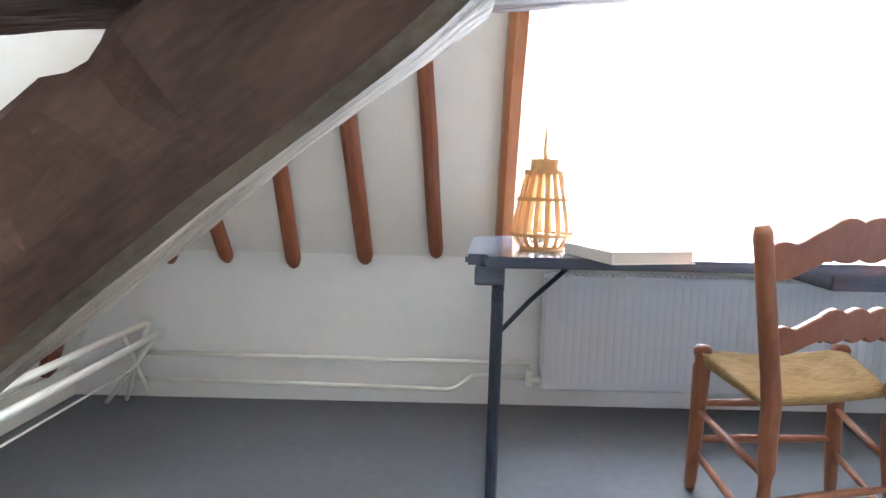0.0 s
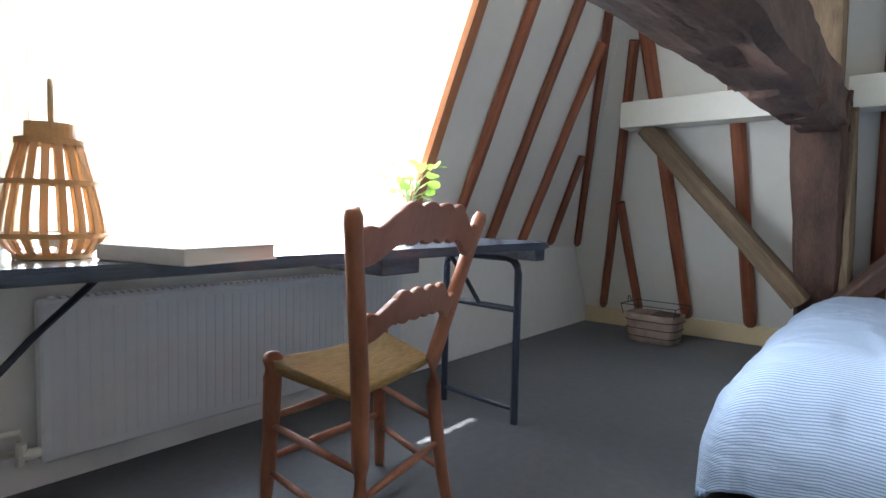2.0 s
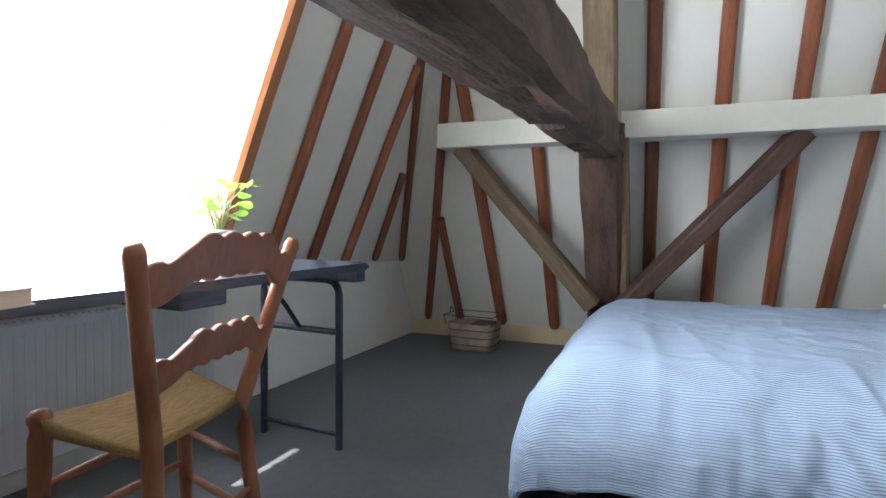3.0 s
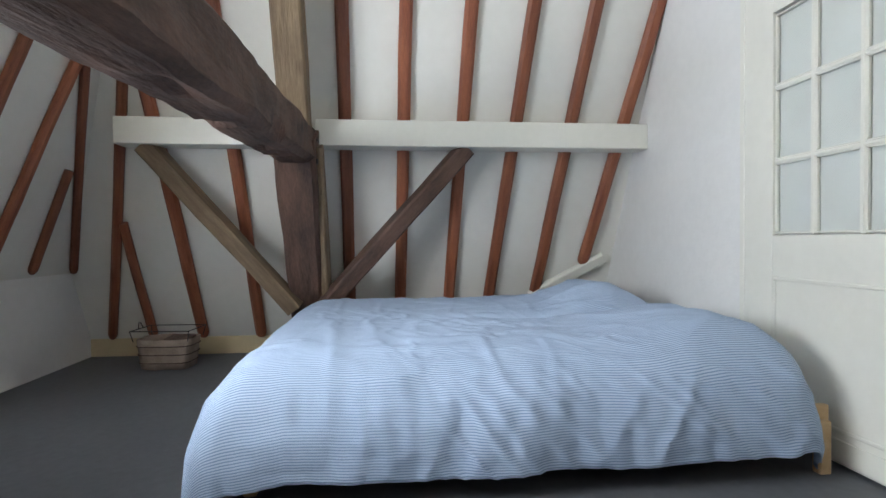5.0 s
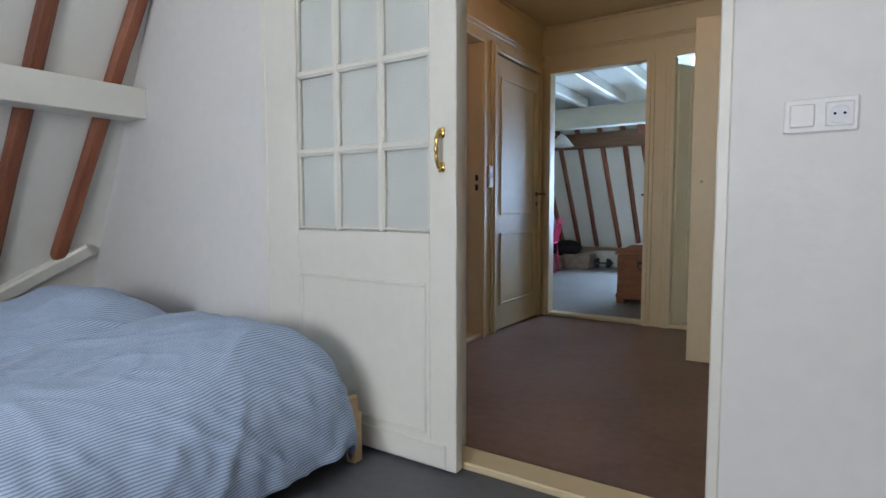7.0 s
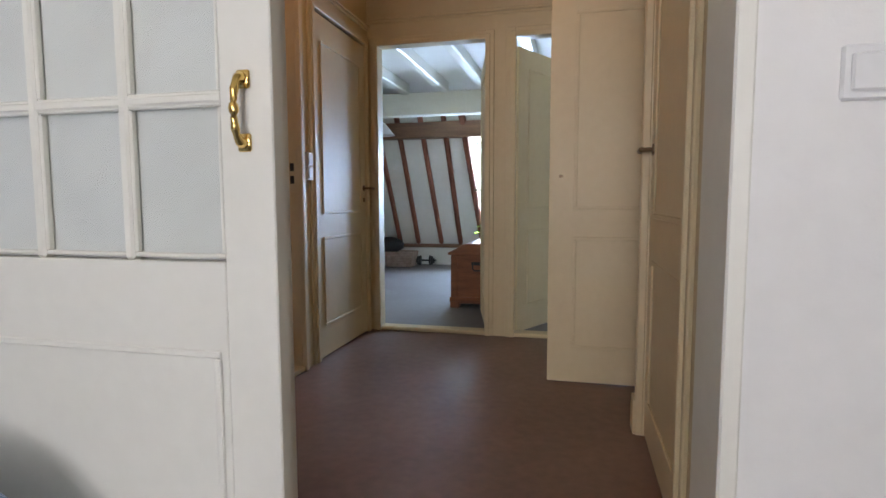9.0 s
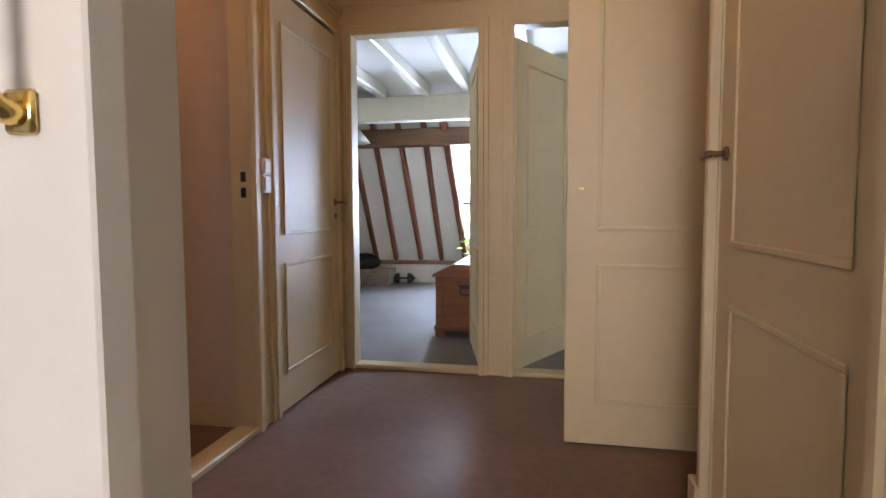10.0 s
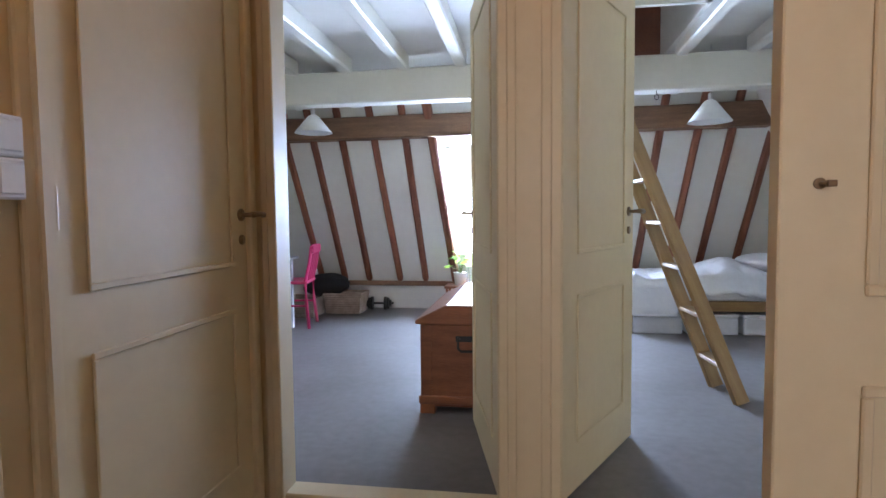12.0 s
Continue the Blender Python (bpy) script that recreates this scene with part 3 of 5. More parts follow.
timber("principal_rafter", (4.90, 1.355, 1.40), (4.35, 1.345, 2.52), 0.165, 0.16, PALE_OAK, up=EUP, seg=16, wob=0.008, seed=6, parent=truss)
timber("side_plank", (5.34, 1.235, 0.42), (4.93, 1.235, 1.42), 0.05, 0.15, PALE_OAK, up=EUP, seg=16, wob=0.006, seed=8, parent=truss)
# curved brace of the other end, with a worn pale underside
bm = timber_mesh(1.69, 0.155, 0.205, 70, 0.015, 12, bow=0.0, corner=0.016)
for f in bm.faces:
    if f.calc_center_median().z < -0.084:
        f.material_index = 1
for x, z, along, size, depth in ((1.30, 0.07, 1.2, 0.05, 0.03), (1.16, 0.03, 2.0, 0.04, 0.02), (0.95, -0.04, 1.5, 0.05, 0.02), (0.62, 0.04, 2.5, 0.05, 0.015)):
    hollow(bm, (x, -0.077, z), along, size, depth)
brace = link("brace", bm, [DARK_OAK, TAN_OAK], truss, "heavy brown brace with a worn tan lower edge")
brace.matrix_basis = frame_of((0.237, 1.392, 0.1505), (1.558, 1.392, 1.2025))

purl = tagged(link("purlin", boxes((4.955, -0.86, 1.425, 5.13, 1.26, 1.585), (4.955, 1.46, 1.425, 5.13, 2.425, 1.585), bevel=0.004), WHITE_PAINT), "white painted square purlin along the sloping roof", "purlin")
for i, (p, q) in enumerate((((5.245, 1.43, 0.40), (5.045, 2.285, 1.437)), ((5.24, 1.25, 0.40), (5.045, 0.315, 1.437)))):
    tagged(timber("wind_brace", p, q, 0.105, 0.12, PALE_OAK if i == 0 else DARK_OAK, up=EUP, seg=18, wob=0.007, seed=70 + i), "bare brown diagonal wind brace under the purlin", "brace", "wind braces")
tagged(timber("corner_board", east(-0.26, 0.42, 0.03), east(-0.78, 0.72, 0.03), 0.09, 0.05, WHITE_PAINT, up=EUP, seg=4, wob=0.001, seed=1), "cream diagonal board at the slope's foot behind the bed", "board", kind="structure")


# ---- window ----
win = thing("window_1", "white dormer window with glass panes, bright daylight outside", "window", kind="structure")
WY = 3.20
part("window_frame", boxes((D0, WY, 0.66, D1, WY + 0.06, 0.73), (D0, WY, 2.13, D1, WY + 0.06, 2.20), (D0, WY, 0.73, D0 + 0.07, WY + 0.06, 2.13), (D1 - 0.07, WY, 0.73, D1, WY + 0.06, 2.13), (2.62, WY, 0.73, 2.69, WY + 0.06, 2.13), bevel=0.006), WHITE_PAINT, win)
part("window_sill", boxes((D0 + 0.002, 2.755, 0.685, D1 - 0.002, 3.19, 0.715), bevel=0.006), WHITE_PAINT, win)
for xa, xb in ((D0 + 0.07, 2.62), (2.69, D1 - 0.07)):
    pane = part("pane", boxes((xa, WY + 0.025, 0.73, xb, WY + 0.031, 2.13)), GLASS, win)
    pane.visible_shadow = False


def curtain(x0, x1, y, z0, z1, folds, depth, seed):
    bm = bmesh.new()
    nx, rows = folds * 8, []
    for j in range(9):
        z = z0 + (z1 - z0) * j / 8
        rows.append([bm.verts.new((x0 + (x1 - x0) * i / nx + 0.006 * noise.noise((i * 0.4, j * 0.7, seed)), y + depth * (0.75 + 0.25 * j / 8) * math.sin(2 * math.pi * folds * i / nx + noise.noise((i * 0.11, j * 0.2, seed)) * 1.6), z)) for i in range(nx + 1)])
    for A, B in zip(rows, rows[1:]):
        for i in range(nx):
            bm.faces.new((A[i], A[i + 1], B[i + 1], B[i]))
    return bm


for i, (xa, xb, f, d, hem) in enumerate(((1.89, 2.04, 5, 0.022, 0.72), (2.03, 2.98, 13, 0.010, 0.72), (2.97, 3.33, 4, 0.006, 1.470), (3.32, 3.42, 4, 0.020, 0.72))):
    tagged(link("sheer_curtain", curtain(xa, xb, 3.13 + 0.012 * (i % 2), hem, 2.19, f, d, i * 5.0), DRAPE if i in (0, 3) else SHEER, smooth=True), "thin white sheer curtain hanging before the bright window", "curtain", "sheer curtains")


# ---- radiator and pipes ----
rad = thing("radiator", "white panel radiator under the window sill", "radiator")
bm = boxes((2.00, 2.905, 0.10, 3.49, 2.965, 0.575), bevel=0.008)
part("body", bm, RADIATOR, rad)
bm = bmesh.new()
for i in range(44):
    x = 2.035 + i * 1.42 / 43
    box(bm, x - 0.011, 2.9038, 0.135, x + 0.011, 2.906, 0.545, bevel=0.0008)
part("panel_ribs", bm, RADIATOR, rad)
part("top_grille", boxes(*[(2.03 + i * 0.0245, 2.915, 0.574, 2.044 + i * 0.0245, 2.955, 0.582) for i in range(58)]), RADIATOR, rad)
bm = bmesh.new()
rod(bm, (1.955, 2.93, 0.135), (2.005, 2.93, 0.135), 0.016)
rod(bm, (1.955, 2.93, 0.11), (1.955, 2.93, 0.17), 0.014)
part("valve", bm, WHITE_PAINT, rad)
for nm, pts in (("upper_pipe", [(0.34, 2.955, 0.205), (1.0, 2.96, 0.20), (1.96, 2.96, 0.195), (1.96, 2.955, 0.165)]), ("lower_pipe", [(0.30, 2.955, 0.095), (1.0, 2.96, 0.085), (1.62, 2.96, 0.075), (1.66, 2.96, 0.085), (1.72, 2.96, 0.135), (1.76, 2.96, 0.14), (1.95, 2.96, 0.135)])):
    bm = bmesh.new()
    sweep(bm, pts, 0.0095, 10)
    tagged(link("heating_pipe", bm, WHITE_PAINT, smooth=True), "thin white heating pipe along the knee wall", "pipe", "heating pipes")


# ---- folding table ----
def folding_table():
    t = thing("folding_table", "narrow folding table with worn dark-blue painted top", "table", at=pose(2.574, 2.377, 0, 0, 0, 1.4))
    L, W, H = 1.87, 0.62, 0.75
    bm = boxes((-L / 2, -W / 2, H - 0.028, L / 2, W / 2, H))
    up = [e for e in bm.edges if abs(e.verts[0].co.z - e.verts[1].co.z) > 0.01]
    bmesh.ops.bevel(bm, geom=up, offset=0.05, segments=5, affect="EDGES")
    bmesh.ops.bevel(bm, geom=[e for e in bm.edges if abs(e.verts[0].co.z - e.verts[1].co.z) < 0.001 and e.calc_face_angle(0) > 1], offset=0.007, segments=2, affect="EDGES")
    part("tabletop", bm, TABLE_BLUE, t)
    for sx in (-1, 1):
        part("batten", boxes((sx * (L / 2 - 0.10), -W / 2 + 0.03, H - 0.075, sx * (L / 2 - 0.025), W / 2 - 0.03, H - 0.028), bevel=0.004), TABLE_BLUE, t)
        x = sx * (L / 2 - 0.086)
        fr = part("leg_frame", bmesh.new(), STEEL_BLUE, t)
        bm = bmesh.new()
        y0, y1 = -W / 2 + 0.12, W / 2 - 0.10
        arc = [(x, y0, 0.0), (x, y0, H - 0.13)] + [(x, y0 + 0.06 * (1 - math.cos(a)), H - 0.13 + 0.06 * math.sin(a)) for a in (0.5, 1.0, 1.57)]
        arc2 = [(px, y0 + y1 - py, pz) for px, py, pz in arc[::-1]]
        sweep(bm, arc + arc2, 0.0165, 10)
        rod(bm, (x, y0, 0.06), (x, y1, 0.06), 0.011)
        rod(bm, (x, y0, H - 0.28), (x, y1, H - 0.28), 0.013)
        bm.to_mesh(fr.data)
        bm.free()
        bm = bmesh.new()
        ym = (y0 + y1) / 2
        sweep(bm, [(x, ym, H - 0.28), (x - sx * 0.10, ym, H - 0.17), (x - sx * 0.25, ym, H - 0.03)], 0.013, 8, flat=0.6)
        part("stay", bm, STEEL_BLUE, t)
    part("middle_batten", boxes((0.0, -W / 2 + 0.05, H - 0.075, 0.16, W / 2 - 0.05, H - 0.028), bevel=0.004), TABLE_BLUE, t)
    for ob in t.children:  # old and slightly racked
        for v in ob.data.vertices:
            v.co.x += 0.12 * (v.co.y + W / 2 - 0.12)
    return t


folding_table()


# ---- rush-seated chair ----
def ladder_back_chair():
    c = thing("dining_chair", "reddish ladder-back wooden chair with woven rush seat", "chair")
    SH, TH = 0.452, 0.850
    fl, fr_, rl, rr = (2.33, 2.262), (2.757, 2.308), (2.322, 1.922), (2.662, 2.005)
    fl_foot, fr_foot, rl_foot, rr_foot = (2.372, 2.365), (2.802, 2.350), (2.318, 1.900), (2.705, 1.965)
    tl, tr = (2.212, 1.830), (2.772, 1.935)

    def leg_at(foot, top, z):
        """Front and back legs sweep outward towards the floor."""
        g = (1 - min(1.0, z / SH)) ** 1.7
        return Vector((top[0] + (foot[0] - top[0]) * g, top[1] + (foot[1] - top[1]) * g, z))

    for foot, top in ((fl_foot, fl), (fr_foot, fr_)):
        bm = bmesh.new()
        prof = ((0.0, 0.014), (0.03, 0.017), (0.09, 0.018), (0.16, 0.021), (0.25, 0.020), (0.34, 0.023), (SH - 0.03, 0.024), (SH + 0.004, 0.022), (SH + 0.010, 0.025), (SH + 0.022, 0.025), (SH + 0.032, 0.018), (SH + 0.036, 0.006))
        sweep(bm, [leg_at(foot, top, z) for z, _ in prof], 0.02, 14, radii=[r for _, r in prof])
        part("leg", bm, CHAIR_WOOD, c, smooth=True)

    def post_at(foot, top, z):
        g = max(0.0, (z - SH) / (TH - SH)) ** 1.05
        return Vector((foot[0] + (top[0] - foot[0]) * g, foot[1] + (top[1] - foot[1]) * g, z))

    for foot, base, top in ((rl_foot, rl, tl), (rr_foot, rr, tr)):
        bm = bmesh.new()
        zs = [0.0, 0.05, 0.10, 0.15, 0.22, 0.30, 0.38, SH, SH + 0.04, SH + 0.08, SH + 0.12, SH + 0.16, SH + 0.25, SH + 0.34, TH - 0.012, TH + 0.004]
        sweep(bm, [leg_at(foot, base, z) if z < SH else post_at(base, top, z) for z in zs], 0.019, 14,
              radii=[0.014, 0.016, 0.017, 0.018, 0.019, 0.020, 0.020, 0.021, 0.021, 0.020, 0.020, 0.020, 0.019, 0.019, 0.020, 0.014])
        part("back_leg", bm, CHAIR_WOOD, c, smooth=True)

    def slat(z0, h, name):
        """A bowed slat with a scalloped crest, let into both back legs."""
        bm = bmesh.new()
        n, rows = 96, []
        for i in range(n + 1):
            f = i / n
            side = abs(f - 0.5)
            hump = 1 / (1 + math.exp((side - 0.31) * 26))
            ends = max(0.0, 1 - ((side - 0.43) / 0.05) ** 2)
            scal = 0.011 * abs(math.sin((f - 0.5) * math.pi * 8)) ** 0.8 if side < 0.25 else 0.0
            zt = z0 + h * (0.50 + 0.36 * hump) + scal + 0.010 * ends
            zb = z0 + h * 0.36 * (1 / (1 + math.exp((side - 0.33) * 22))) - (0.011 * abs(math.sin((f - 0.5) * math.pi * 9)) if side < 0.24 else 0.0)
            ring = []
            for z in (zb, zb + 0.003, zt - 0.003, zt):
                a, b = post_at(rl, tl, z), post_at(rr, tr, z)
                p = a.lerp(b, f)
                n2 = Vector((b.y - a.y, a.x - b.x, 0)).normalized()
                p += n2 * 0.022 * math.sin(math.pi * f)
                t = 0.0085 if z in (zb + 0.003, zt - 0.003) else 0.005
                ring.append((bm.verts.new(p + n2 * t), bm.verts.new(p - n2 * t)))
            rows.append(ring)
        for A, B in zip(rows, rows[1:]):
            for k in range(3):
                bm.faces.new((A[k][0], A[k + 1][0], B[k + 1][0], B[k][0]))
                bm.faces.new((A[k][1], B[k][1], B[k + 1][1], A[k + 1][1]))
            bm.faces.new((A[3][0], A[3][1], B[3][1], B[3][0]))
            bm.faces.new((A[0][0], B[0][0], B[0][1], A[0][1]))
        part(name, bm, CHAIR_WOOD, c)

    slat(TH - 0.115, 0.150, "top_slat")
    slat(SH + 0.115, 0.118, "back_slat")
    # rush seat: a cushion-like weave in four triangles
    bm = bmesh.new()
    n, rows = 28, []
    for j in range(n + 1):
        v = j / n
        row = []
        for i in range(n + 1):
            u = i / n
            base = Vector(rl).lerp(Vector(rr), u).lerp(Vector(fl).lerp(Vector(fr_), u), v * 0.97 + 0.08 + 0.030 * math.sin(math.pi * u) * (2 * v - 1))
            x, y = base.x + (u - 0.5) * 0.025, base.y
            edge = min(u, 1 - u, v, 1 - v)
            d = min(u, 1 - u) - min(v, 1 - v)
            sag = 0.020 * abs(2 * u - 1) ** 2 * v - 0.022 * math.sin(math.pi * u) * math.sin(math.pi * v) + 0.010 * min(1, edge * 12) - 0.006 * math.exp(-(d * 22) ** 2)
            row.append(bm.verts.new((x, y, SH + sag + 0.0025 * math.sin((u if d < 0 else v) * 150))))
        rows.append(row)
    for A, B in zip(rows, rows[1:]):
        for i in range(n):
            bm.faces.new((A[i], A[i + 1], B[i + 1], B[i]))
    geo = bmesh.ops.extrude_face_region(bm, geom=list(bm.faces))["geom"]
    for v in geo:
        if isinstance(v, bmesh.types.BMVert):
            v.co.z = SH - 0.022
            v.co.x += (2.525 - v.co.x) * 0.06
            v.co.y += (2.13 - v.co.y) * 0.06
    part("seat", bm, RUSH, c, "golden woven rush seat", smooth=True)

    def stretch(a, b, z0, z1, r=0.010):
        bm = bmesh.new()
        p, q = Vector((*a, z0)), Vector((*b, z1))
        sweep(bm, [p, p.lerp(q, 0.3), p.lerp(q, 0.5), p.lerp(q, 0.7), q], r, 8, radii=[r * 0.75, r, r * 1.12, r, r * 0.75])
        part("stretcher", bm, CHAIR_WOOD, c, smooth=True)

    for foot_f, top_f, foot_r, top_r in ((fl_foot, fl, rl_foot, rl), (fr_foot, fr_, rr_foot, rr)):
        for z in (0.15, 0.29):
            stretch(leg_at(foot_f, top_f, z).xy, leg_at(foot_r, top_r, z - 0.01).xy, z, z - 0.01)
    for z in (0.19, 0.31):
        stretch(leg_at(fl_foot, fl, z).xy, leg_at(fr_foot, fr_, z).xy, z, z, 0.012)
    stretch(leg_at(rl_foot, rl, 0.22).xy, leg_at(rr_foot, rr, 0.22).xy, 0.22, 0.22)
    return c


ladder_back_chair()


# ---- bed ----
def bed():
    b = thing("bed", "low pine bed frame, unmade corner of slats hidden by duvet", "bed")
    x0, x1, y0, y1 = 3.36, 5.06, -0.80, 1.32
    part("side_rail", boxes((x0, y0 + 0.05, 0.12, x0 + 0.03, y1, 0.24), bevel=0.004), PALE_PINE, b)
    part("side_rail", boxes((x1 - 0.03, y0 + 0.05, 0.12, x1, y1, 0.24), bevel=0.004), PALE_PINE, b)
    part("foot_rail", boxes((x0, y1, 0.12, x1, y1 + 0.03, 0.24), bevel=0.004), PALE_PINE, b)
    for x, y in ((x0 - 0.03, y0 + 0.065), (x1 - 0.02, y0 + 0.03), (x0 + 0.04, y1 - 0.05), (x1 - 0.06, y1 - 0.05)):
        part("leg", boxes((x, y, 0.0, x + 0.040, y + 0.045, 0.19), bevel=0.004), PALE_PINE, b)
    part("headboard", boxes((x0 + 0.14, y0 + 0.005, 0.12, x1, y0 + 0.03, 0.22), bevel=0.004), PALE_PINE, b)
    tagged(link("mattress", boxes((x0 + 0.09, y0 + 0.16, 0.16, x1 - 0.04, y1 - 0.005, 0.36), bevel=0.03, seg=3), SHEET), "white mattress lying in the bed frame", "mattress")


def eased(table, s):
    """A smooth run through (step, out, drop) stations."""
    for i in range(len(table) - 1):
        a, b = table[i], table[i + 1]
        if s <= b[0] or i == len(table) - 2:
            f = min(1.0, (s - a[0]) / (b[0] - a[0]))
            p, q = table[max(0, i - 1)], table[min(len(table) - 1, i + 2)]
            got = []
            for k in (1, 2):
                m0 = (b[k] - p[k]) / max(1e-6, b[0] - p[0]) * (b[0] - a[0])
                m1 = (q[k] - a[k]) / max(1e-6, q[0] - a[0]) * (b[0] - a[0])
                got.append((2 * f ** 3 - 3 * f ** 2 + 1) * a[k] + (f ** 3 - 2 * f ** 2 + f) * m0 + (3 * f ** 2 - 2 * f ** 3) * b[k] + (f ** 3 - f ** 2) * m1)
            return got
    return table[-1][1:]


def crease(x, y, sx, sy, seed, sharp):
    """A sharp-ridged wrinkle pattern, 0 to 1, drawn out along one way."""
    q = noise.noise((x * sx + 0.6 * noise.noise((x * 2, y * 2, seed)), y * sy, seed))
    return max(0.0, 1 - abs(q) * sharp) * max(0.0, min(1.0, 0.45 + 1.2 * noise.noise((x * 1.4, y * 1.4, seed + 7))))


def duvet():
    """A thick striped cover over mattress and pillows that hangs to a straight hem on the open sides."""
    bm = bmesh.new()
    uvl = bm.loops.layers.uv.new("cloth")
    xi, xe, yh, yf = 3.62, 5.14, -0.50, 1.16  # where the flat top ends on each side
    side = [(0.0, 0.0, 0.0), (0.10, 0.10, 0.012), (0.21, 0.20, 0.050), (0.31, 0.275, 0.115), (0.41, 0.325, 0.20), (0.50, 0.345, 0.285), (0.59, 0.348, 0.372)]
    foot = [(0.0, 0.0, 0.0), (0.10, 0.10, 0.012), (0.20, 0.19, 0.050), (0.30, 0.26, 0.120), (0.40, 0.305, 0.21), (0.50, 0.325, 0.305), (0.595, 0.33, 0.40)]
    head = [(0.0, 0.0, 0.0), (0.08, 0.08, 0.016), (0.16, 0.145, 0.06), (0.25, 0.195, 0.135), (0.34, 0.228, 0.22), (0.44, 0.244, 0.32)]
    nu, nv = 190, 230
    S, F, H = side[-1][0], foot[-1][0], head[-1][0]
    rows, uvs = [], {}
    for j in range(nv + 1):
        v = -H + (yf - yh + F + H) * j / nv
        row = []
        for i in range(nu + 1):
            u = -S + (xe - xi + S) * i / nu
            ox, dx = eased(side, -u) if u < 0 else (0.0, 0.0)
            if v < 0:
                oy, dy, lim = (*eased(head, -v), 0.244)
            elif v > yf - yh:
                oy, dy, lim = (*eased(foot, v - (yf - yh)), 0.33)
            else:
                oy, dy, lim = 0.0, 0.0, 1.0
            fx, fy = ox / 0.348, oy / lim
            x = (xi if u < 0 else xi + u) - ox * math.sqrt(1 - fy * fy * (0.36 if v < 0 else 0.14))
            y = (yh if v < 0 else min(yh + v, yf)) + (oy if v > 0 else -oy) * math.sqrt(1 - fx * fx * (0.36 if v < 0 else 0.14))
            drop = (dx ** 2.4 + dy ** 2.4) ** (1 / 2.4)
            hang = min(1.0, drop / 0.30)
            flat = 1 - hang
            top = 0.462 + 0.02 * noise.noise((x * 1.9, y * 1.5, 3.0))
            top += 0.075 * math.exp(-((y + 0.40) / 0.30) ** 2) * math.exp(-((x - 3.78) / 0.36) ** 4) + 0.135 * math.exp(-((y + 0.34) / 0.26) ** 2) * math.exp(-((x - 4.68) / 0.34) ** 4)
            top -= 0.034 * math.exp(-((x - 4.22 - 0.06 * y) / 0.06) ** 2) * max(0.0, min(1.0, (0.95 - y) / 0.8))
            top += flat * (0.009 * crease(x, y, 2.2, 5.0, 5.5, 5) + 0.011 * crease(x, y, 5.0, -3.0, 8.5, 6) + 0.008 * crease(x + y, y - x, 4.0, 9.0, 2.5, 6))
            drop += 0.05 * fx * fy if v > 0 else 0.0
            z = top - min(drop, top - 0.035)
            # pulls that run down the hanging sides
            run = 0.020 * noise.noise((y * 3.0 + z * 1.2, z * 0.8, 4.0)) + 0.020 * crease(y + 0.55 * z, z, 5.0, 1.6, 41.0, 4) + 0.013 * crease(y - 0.9 * z, z, 8.0, 2.5, 43.0, 4) + 0.006 * noise.noise((y * 21, z * 6, 9.0))
            run_y = 0.026 * noise.noise((x * 3.4, z, 14.0)) + 0.018 * crease(x + 0.6 * z, z, 7.0, 1.5, 47.0, 4)
            x -= run * min(1.0, dx / 0.12)
            y += run_y * min(1.0, dy / 0.12) * (1 if v > 0 else -0.5)
            z += 0.010 * noise.noise((y * 5.0, x * 5.0, 21.0)) * hang
            vert = bm.verts.new((x, max(y, -0.772), z))
            uvs[vert] = (u, v)
            row.append(vert)
        rows.append(row)
    for A, B in zip(rows, rows[1:]):
        for i in range(nu):
            f = bm.faces.new((A[i], A[i + 1], B[i + 1], B[i]))
            for lp in f.loops:
                lp[uvl].uv = uvs[lp.vert]
    ob = link("duvet", bm, STRIPES, smooth=True)
    sol = ob.modifiers.new("thickness", "SOLIDIFY")
    sol.thickness, sol.offset = 0.025, -1.0
    return tagged(ob, "rumpled blue and white pinstriped duvet over the bed", "duvet")


bed()
duvet()


# ---- doors ----
def moulding(bm, u0, u1, z0, z1, put, w=0.018, d=0.008):
    """A raised rectangular bead on a door face; put maps (u, out, z) into place."""
    for a, b, c, e in ((u0, u1, z0, z0 + w), (u0, u1, z1 - w, z1), (u0, u0 + w, z0 + w, z1 - w), (u1 - w, u1, z0 + w, z1 - w)):
        made = box(bm, a, 0, c, b, d, e, bevel=0.003)
        for v in made:
            v.co = put @ v.co


def lever(parent, at, flip=1, mat=None, key=True):
    """A lever handle in local axes: x along the leaf, y out of it."""
    bm = bmesh.new()
    rod(bm, (0, 0, 0), (0, 0.006, 0), 0.021, seg=16)
    rod(bm, (0, 0, 0), (0, 0.042, 0), 0.008)
    sweep(bm, [(0, 0.042, 0), (flip * 0.018, 0.046, 0.001), (flip * 0.05, 0.045, 0.003), (flip * 0.082, 0.043, 0.0)], 0.008, 8, radii=[0.010, 0.0105, 0.009, 0.011])
    if key:
        rod(bm, (0, 0, -0.085), (0, 0.006, -0.085), 0.017, seg=16)
    ob = part("door_handle", bm, mat or BRONZE, parent, "small bronze lever handle", smooth=True)
    ob.matrix_local = at
    return ob


